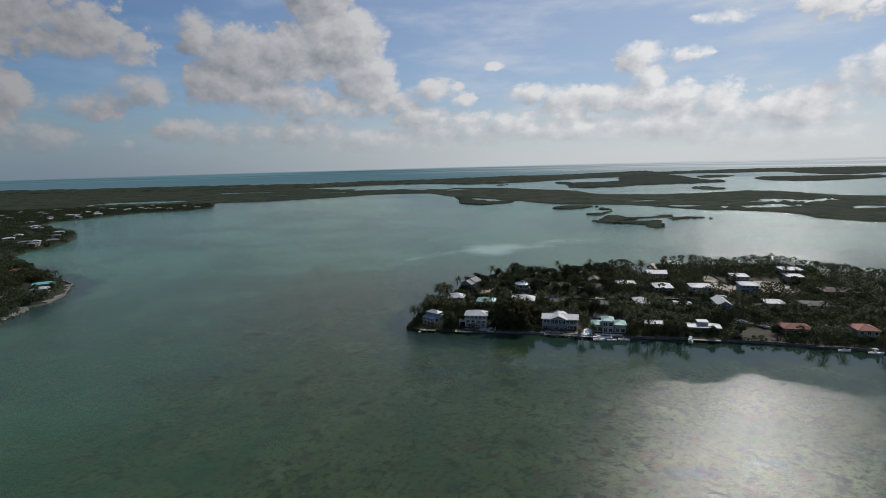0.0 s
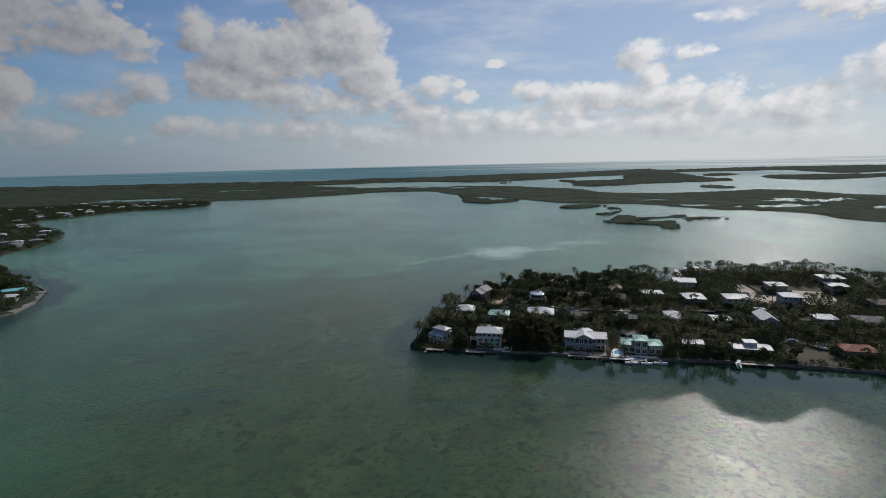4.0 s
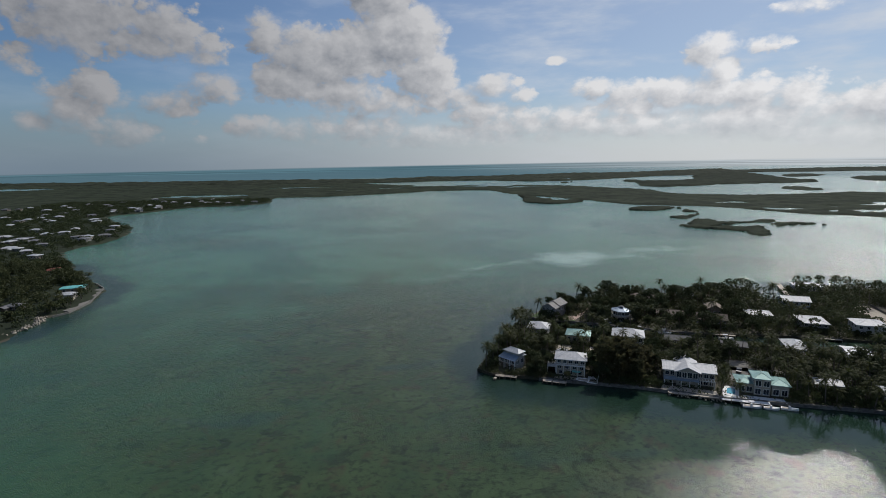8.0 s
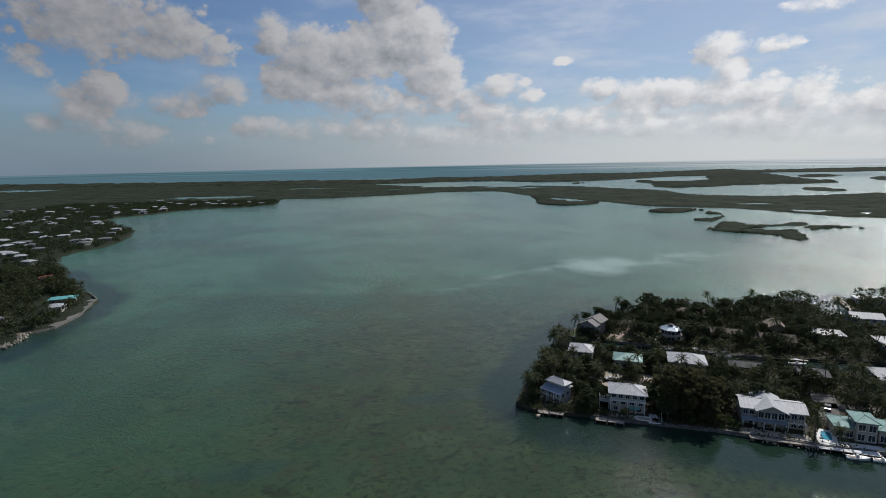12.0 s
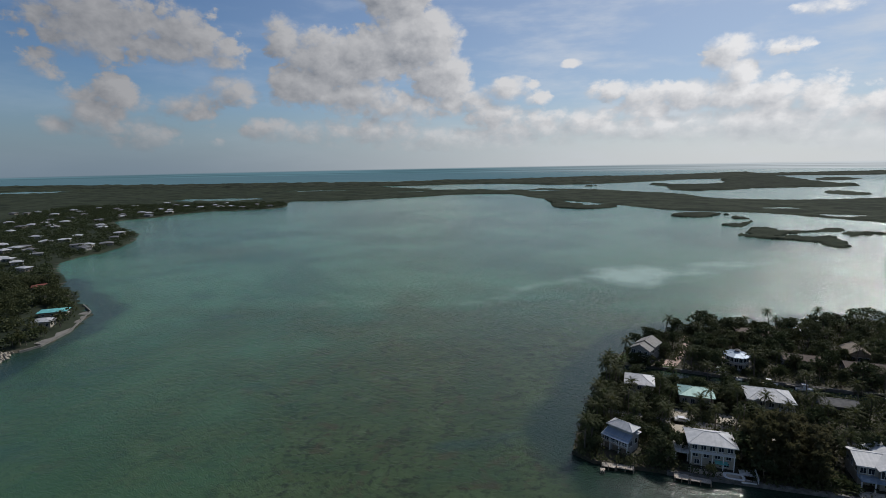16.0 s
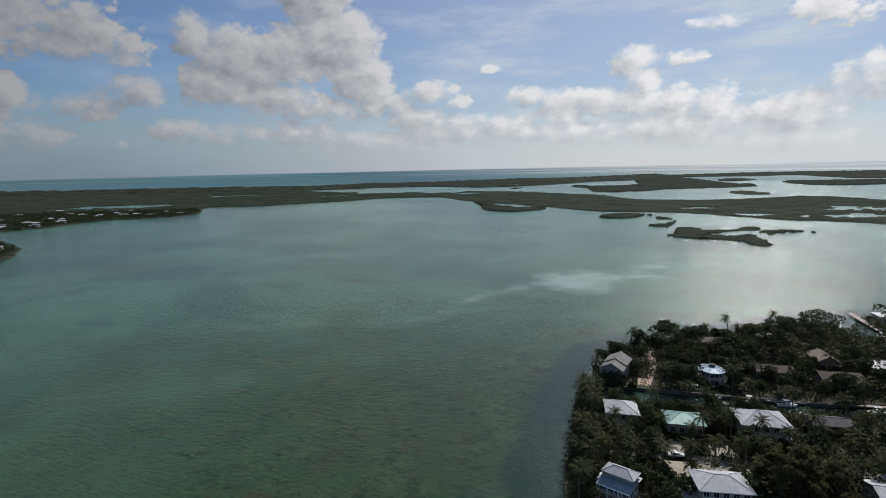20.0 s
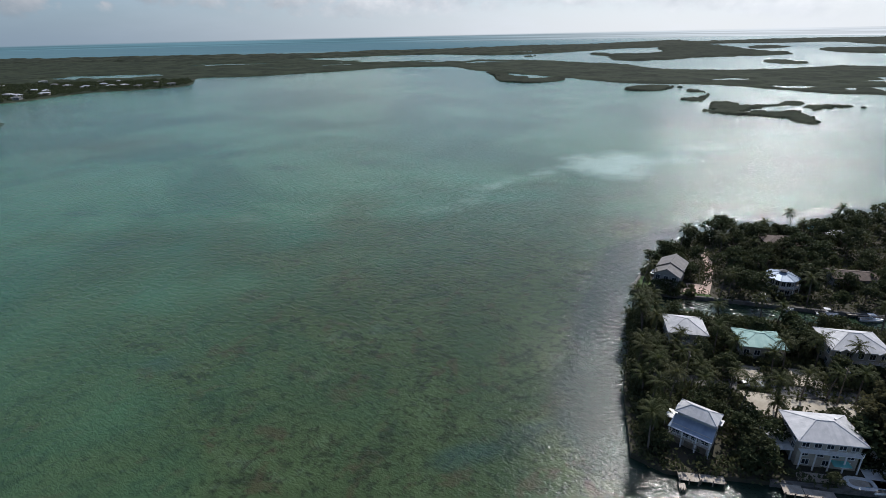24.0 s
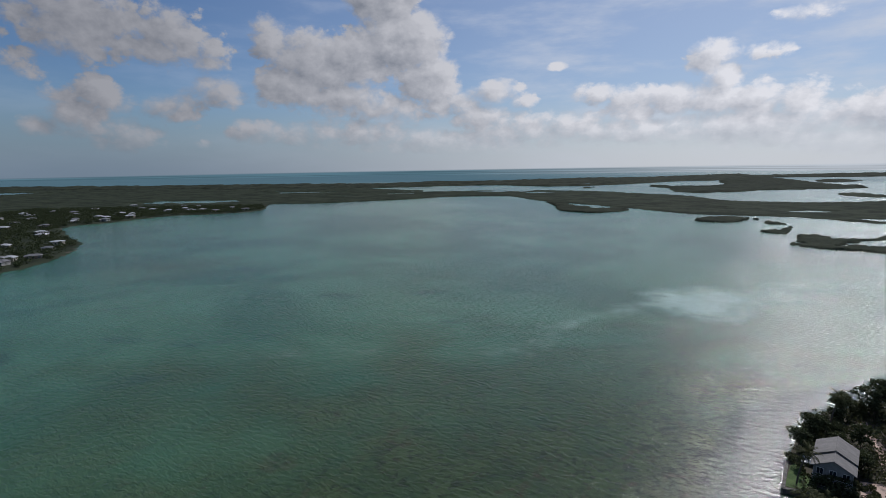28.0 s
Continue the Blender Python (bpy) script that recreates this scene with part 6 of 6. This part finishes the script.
LABELS = {"palm": ("coconut palm with arching green fronds", "palm tree", "palms on the peninsula"),
          "tree": ("dense dark green broad-leaved tree", "tree", "trees on the peninsula"),
          "pine": ("tall feathery olive-green casuarina by the water", "tree", "casuarinas by the water")}
SPOTS = []      # where something already grows
UV_LAND = np.array(LAND_UV, float)


def free(u, v, gap, keep=0.0):
    if any(abs(u - a) < hw + keep and abs(v - b) < hd + keep for a, b, hw, hd in BLOCKED + NO_TREES):
        return False
    return all((u - a) ** 2 + (v - b) ** 2 > (0.5 * (gap + g)) ** 2 for a, b, g in SPOTS)


first_use = set()


def plant(kind, proto, u, v, gap, size=1.0, turn=None, z=1.0):
    rs = random.uniform
    x, y = site(u, v)
    m = pose(x, y, z, rs(-2, 2), rs(-2, 2), rs(0, 360) if turn is None else turn) @ Matrix.Scale(size, 4)
    if proto in first_use:
        ob = copy_thing(proto, m)
        ob.matrix_basis = m
    else:
        first_use.add(proto)
        ob = proto
        ob.matrix_basis = m
    tagged(ob, *LABELS[kind])
    SPOTS.append((u, v, gap))


def scatter(kind, protos, area, tries, gap, size=(0.85, 1.2), keep=0.0, rim=1.2):
    """Plants at random within u0, u1, v0, v1, clear of houses, lanes and each other."""
    u0, u1, v0, v1 = area
    for _ in range(tries):
        u, v = random.uniform(u0, u1), random.uniform(v0, v1)
        if free(u, v, gap, keep) and inside(UV_LAND, [(u, v)])[0] and far_from(UV_LAND, [(u, v)], True)[0] > rim:
            plant(kind, random.choice(protos), u, v, gap, random.uniform(*size))


random.seed(5)
for u, v, k, s in ((47, 6, 0, 1.0), (52, 10, 0, 1.05), (58, 7, 0, 0.95), (55, 15, 1, 1.1), (48, 15, 1, 1.05), (61, 14, 1, 0.95), (44, 11, 1, 0.9), (52, 3.5, 1, 0.9), (58, 2.6, 1, 0.85)):
    plant("pine", PINES[k], u, v, 3.5, s)
for u, v, s in ((20.8, 0.2, 0.6), (18.8, 13.5, 0.7), (6.2, 2.8, 0.6), (22.5, 3, 0.95), (21.5, 8.5, 0.9), (24.5, 12, 0.8), (24, 0.6, 0.7)):
    plant("tree", TREES[0], u, v, 3.6, s)
plant("tree", TREES[1], 34, -1.2, 2.5, 0.62)
for u, v, k, s in ((14.5, 74.2, 1, 0.75), (17, 73.3, 3, 0.95), (19.6, 73.3, 1, 0.8), (21.8, 74.2, 3, 0.8), (26.5, 84.5, 0, 0.8), (27.5, 88, 1, 0.9)):
    plant("tree", TREES[k], u, v, 2.4, s)
for u, v, k in ((6, 58, 2), (9.5, 57, 0), (12, 56.5, 4), (11, 76.0, 2), (33.5, 73.6, 0), (36, 74.2, 4), (29, 57.5, 1), (40, 58.5, 0), (44, 57.5, 4), (10.5, 49, 0), (31.5, 20, 2), (38, 24, 0), (43.5, 25, 4),
                (49, 24.5, 0), (85, 3, 1), (86.5, 8, 0), (90.5, 2, 3)):
    plant("palm", PALMS[k], u, v, 2.0)
scatter("palm", PALMS, (1, 10, 0, 58), 150, 2.6, rim=2.2)
scatter("palm", PALMS, (9, 60, 14, 40), 120, 3.4)
scatter("palm", PALMS, (104, 132, -2, 40), 150, 3.2)
scatter("palm", PALMS, (60, 330, 18, 60), 260, 4.2)
scatter("palm", PALMS, (20, 330, 70, 200), 190, 6.5, (0.85, 1.25))
scatter("palm", PALMS, (150, 330, -4, 20), 90, 4.5)
BLOCKED += [(34.6, 37.2, 6, 2), (55, 36.6, 7.5, 2), (17, 37.6, 5, 1.5)]
scatter("tree", TREES[:2] + TREES[3:], (1, 62, 0, 55), 520, 3.8, keep=0.3, rim=2.4)
scatter("tree", [TREES[3]], (8, 62, 52, 60), 40, 3.4, (0.45, 0.7))
scatter("tree", TREES, (60, 170, 0, 51), 330, 4.4, keep=0.3)
scatter("tree", [TREES[3]], (62, 165, 51, 60), 60, 4.0, (0.4, 0.65))
scatter("tree", [TREES[0], TREES[2], TREES[4], TREES[1]], (10, 110, 70, 160), 640, 4.6, (0.85, 1.3), 0.3)
NEAR = list(SPOTS)


def thicket(area, count, gap):
    """Free places for the trees farther back, which stand too close to count."""
    u0, u1, v0, v1 = area
    rs, out = np.random.RandomState(9), []
    for _ in range(count):
        u, v = rs.uniform(u0, u1), rs.uniform(v0, v1)
        if free(u, v, gap, 0.8) and inside(UV_LAND, [(u, v)])[0] and far_from(UV_LAND, [(u, v)], True)[0] > 2:
            SPOTS.append((u, v, gap))
            out.append(site(u, v))
    return out


def sprays_at(c, r, narrow, rs):
    """Leaf sprays of size r at the places c, each tilted its own way."""
    a = rs.normal(size=c.shape)
    a /= np.linalg.norm(a, axis=1, keepdims=True)
    b = np.cross(a, rs.normal(size=c.shape))
    b *= narrow / np.linalg.norm(b, axis=1, keepdims=True)
    a, b = a * r[:, None], b * r[:, None]
    verts = np.stack([c - a, c + b, c + a, c - b], 1).reshape(-1, 3)
    return verts, np.arange(len(verts)).reshape(-1, 4)


def understorey(name, area, count, mat, label, seed):
    """Low growth that fills the ground between the trees, too dense to count."""
    rs = np.random.RandomState(seed)
    u0, u1, v0, v1 = area
    pts = np.c_[rs.uniform(u0, u1, count), rs.uniform(v0, v1, count)]
    ok = inside(UV_LAND, pts)
    for a, b, hw, hd in BLOCKED:
        ok &= ~((np.abs(pts[:, 0] - a) < hw - 0.2) & (np.abs(pts[:, 1] - b) < hd - 0.2))
    pts = pts[ok]
    n, k = len(pts), 8
    x, y = ORIGIN[0] + pts[:, 0] * U[0] + pts[:, 1] * V[0], ORIGIN[1] + pts[:, 0] * U[1] + pts[:, 1] * V[1]
    s = np.repeat(rs.uniform(0.6, 1.9, n), k)
    c = np.repeat(np.c_[x, y, np.ones(n)], k, 0) + rs.uniform(-1, 1, (n * k, 3)) * np.c_[s, s, 0.5 * s] + np.c_[0 * s, 0 * s, 0.55 * s]
    verts, faces = sprays_at(c, rs.uniform(0.25, 0.5, n * k), 0.6, rs)
    ob = from_arrays(name, verts, faces, mat)
    tagged(ob, label, "shrubs", kind="stuff")


understorey("undergrowth", (1, 62, -3, 60), 5200, SHRUB_LEAF, "tangled green undergrowth between the houses", 41)
understorey("undergrowth", (10, 250, 70, 195), 17000, SHRUB_LEAF, "dark undergrowth beneath the trees", 42)
understorey("undergrowth", (62, 300, -4, 62), 12000, SHRUB_LEAF, "scrubby undergrowth between the houses", 43)


def far_wood(name, spots, label, mat, seed, size=(3.0, 5.5), sprays=34, spray=(0.5, 1.1), tall=(4.0, 8.5), base=0.0):
    """A wood across the water: crowns of leaf sprays on trunks, standing close."""
    rs = np.random.RandomState(seed)
    spots = np.asarray(spots)
    n, k = len(spots), sprays
    r, h = np.repeat(rs.uniform(*size, n), k), np.repeat(base + rs.uniform(*tall, n), k)
    d = rs.normal(size=(n * k, 3))
    d /= np.linalg.norm(d, axis=1, keepdims=True)
    d[:, 2] = np.where(rs.uniform(size=n * k) < 0.7, abs(d[:, 2]), d[:, 2])
    c = np.c_[np.repeat(spots, k, 0), h - 0.55 * r] + d * r[:, None] * np.c_[rs.uniform(0.55, 1, n * k), rs.uniform(0.55, 1, n * k), np.full(n * k, 0.6)]
    # low limbs and suckers fill the stand down to the ground
    low = rs.uniform(size=n * k) < 0.3
    c[low, 2] = rs.uniform(base + 0.4, np.maximum(h[low] - 0.5 * r[low], base + 0.6))
    verts, faces = sprays_at(c, rs.uniform(*spray, n * k), 0.7, rs)
    tagged(from_arrays(name, verts, faces, mat), label, "woods", kind="stuff")


far_wood("back_wood", thicket((105, 330, 70, 200), 2600, 3.9), "dense dark trees behind the houses", TREE_LEAF, 52, (2.2, 3.8), 110, (0.3, 0.65), (4.5, 8.5), 1.0)
far_wood("side_wood", thicket((165, 330, -6, 70), 1300, 4.2), "mixed green trees between the farther houses", SHRUB_LEAF, 53, (1.8, 3.2), 100, (0.3, 0.6), (3.0, 6.0), 1.0)

strip = np.random.RandomState(8)
edge = [(u, strip.uniform(0.6, 4.5) + (0.03 * u if u < 130 else 2.5)) for u in np.r_[strip.uniform(45, 66, 40), strip.uniform(105, 134, 60), strip.uniform(148, 172, 30), strip.uniform(173, 262, 110)]]
far_wood("shore_hedge", [site(u, v) for u, v in edge if free(u, v, 0.0)], "dark hedges and scrub along the sea wall", SHRUB_LEAF, 55, (0.9, 1.7), 90, (0.2, 0.42), (1.2, 2.6), 1.0)
edge = [(1.6 + 0.06 * v + strip.uniform(0, 4), v) for v in strip.uniform(1, 57, 90)] + [(strip.uniform(4, 9), strip.uniform(0, 4)) for _ in range(14)]
far_wood("shore_hedge", [site(u, v) for u, v in edge if free(u, v, 0.0)], "tangled shrubs along the western bank", SHRUB_LEAF, 56, (0.9, 1.8), 90, (0.2, 0.42), (1.2, 3.0), 1.0)

rim_line = [(12.5, 86), (18.5, 100), (22.5, 110), (32, 120.5), (48, 127), (66, 137), (83, 145), (101, 155)]
edge = []
for (u0, v0), (u1, v1) in zip(rim_line, rim_line[1:]):
    for t in strip.uniform(0, 1, int(1.6 * math.hypot(u1 - u0, v1 - v0))):
        edge.append((u0 + (u1 - u0) * t + strip.uniform(0.5, 4.5), v0 + (v1 - v0) * t - strip.uniform(0, 2.5)))
far_wood("shore_hedge", [site(u, v) for u, v in edge if free(u, v, 0.0)], "dense dark scrub along the far beach", SHRUB_LEAF, 58, (1.2, 2.3), 90, (0.25, 0.5), (1.8, 4.2), 1.0)

# planting close round the walls of the houses
skirts = np.random.RandomState(17)
edge = []
for a, b, hw, hd in HOUSE_FEET:
    for _ in range(int(2.2 * (hw + hd))):
        t = skirts.uniform()
        if t < 0.6:
            edge.append((a + skirts.uniform(-hw, hw), b - hd + skirts.uniform(-1.2, 0.3)))
        else:
            edge.append((a + (hw + skirts.uniform(-0.5, 0.8)) * (1 if t < 0.8 else -1), b + skirts.uniform(-hd, hd)))
far_wood("foundation_planting", [site(u, v) for u, v in edge], "leafy shrubs close round the house walls", SHRUB_LEAF, 57, (0.7, 1.5), 80, (0.18, 0.4), (1.0, 3.0), 1.0)

rs = np.random.RandomState(3)
cand = np.c_[rs.uniform(-640, -150, 14000), rs.uniform(220, 1320, 14000)]
cand = cand[inside(OUTLINES[1], cand)]
cand = cand[far_from(OUTLINES[1], cand, True) > 2.5]
cand = cand[(cand[:, 0] > -0.42 * cand[:, 1] - 150)]
for k, (x, y, r) in enumerate(FAR_FEET):
    ahead = (2.2, 1.2, 1.6)[k % 3]
    cand = cand[np.hypot(cand[:, 0] - x, cand[:, 1] - y) > r * 0.75]
    cand = cand[~((np.abs(cand[:, 0] - x) < r * 0.8) & (cand[:, 1] < y) & (cand[:, 1] > y - ahead * r))]
yard = part("pavement", slab([(-158.5, 372), (-157.6, 391), (-166.5, 428), (-172, 428), (-166, 404), (-165, 390), (-163, 374)], 0.3, 0.8), ROAD)
tagged(yard, "bare tan yard behind the sea wall on the far shore", "ground", kind="structure")
LABELS["far_palm"] = ("coconut palm in a yard on the far shore", "palm tree", "palms on the far shore")
shore_rs = np.random.RandomState(23)
for _ in range(40):
    y = shore_rs.uniform(366, 470)
    x = np.interp(y, [366, 392, 430, 470], [-160, -159, -169, -201]) - shore_rs.uniform(0.8, 16)
    if all(math.hypot(x - a, y - b) > r * 0.9 for a, b, r in FAR_FEET):
        palm = copy_thing(PALMS[shore_rs.randint(5)], pose(x, y, 0.5, 0, 0, shore_rs.uniform(0, 360)))
        palm.matrix_basis = pose(x, y, 0.5, 0, 0, shore_rs.uniform(0, 360)) @ Matrix.Scale(shore_rs.uniform(0.6, 1.0), 4)
        tagged(palm, *LABELS["far_palm"])
near_shore = (cand[:, 1] < 520) & (cand[:, 0] < -178)
far_wood("shore_wood", cand[near_shore][:500], "tall dense green wood on the near end of the far shore", SHRUB_LEAF, 59, (2.8, 5.6), 200, (0.35, 0.75), (5.0, 10.0))
far_wood("shore_wood", cand[:4200], "dense dark wood round the houses on the far shore", TREE_LEAF, 51, (2.2, 4.4), 60, (0.4, 0.8), (3.0, 6.2))
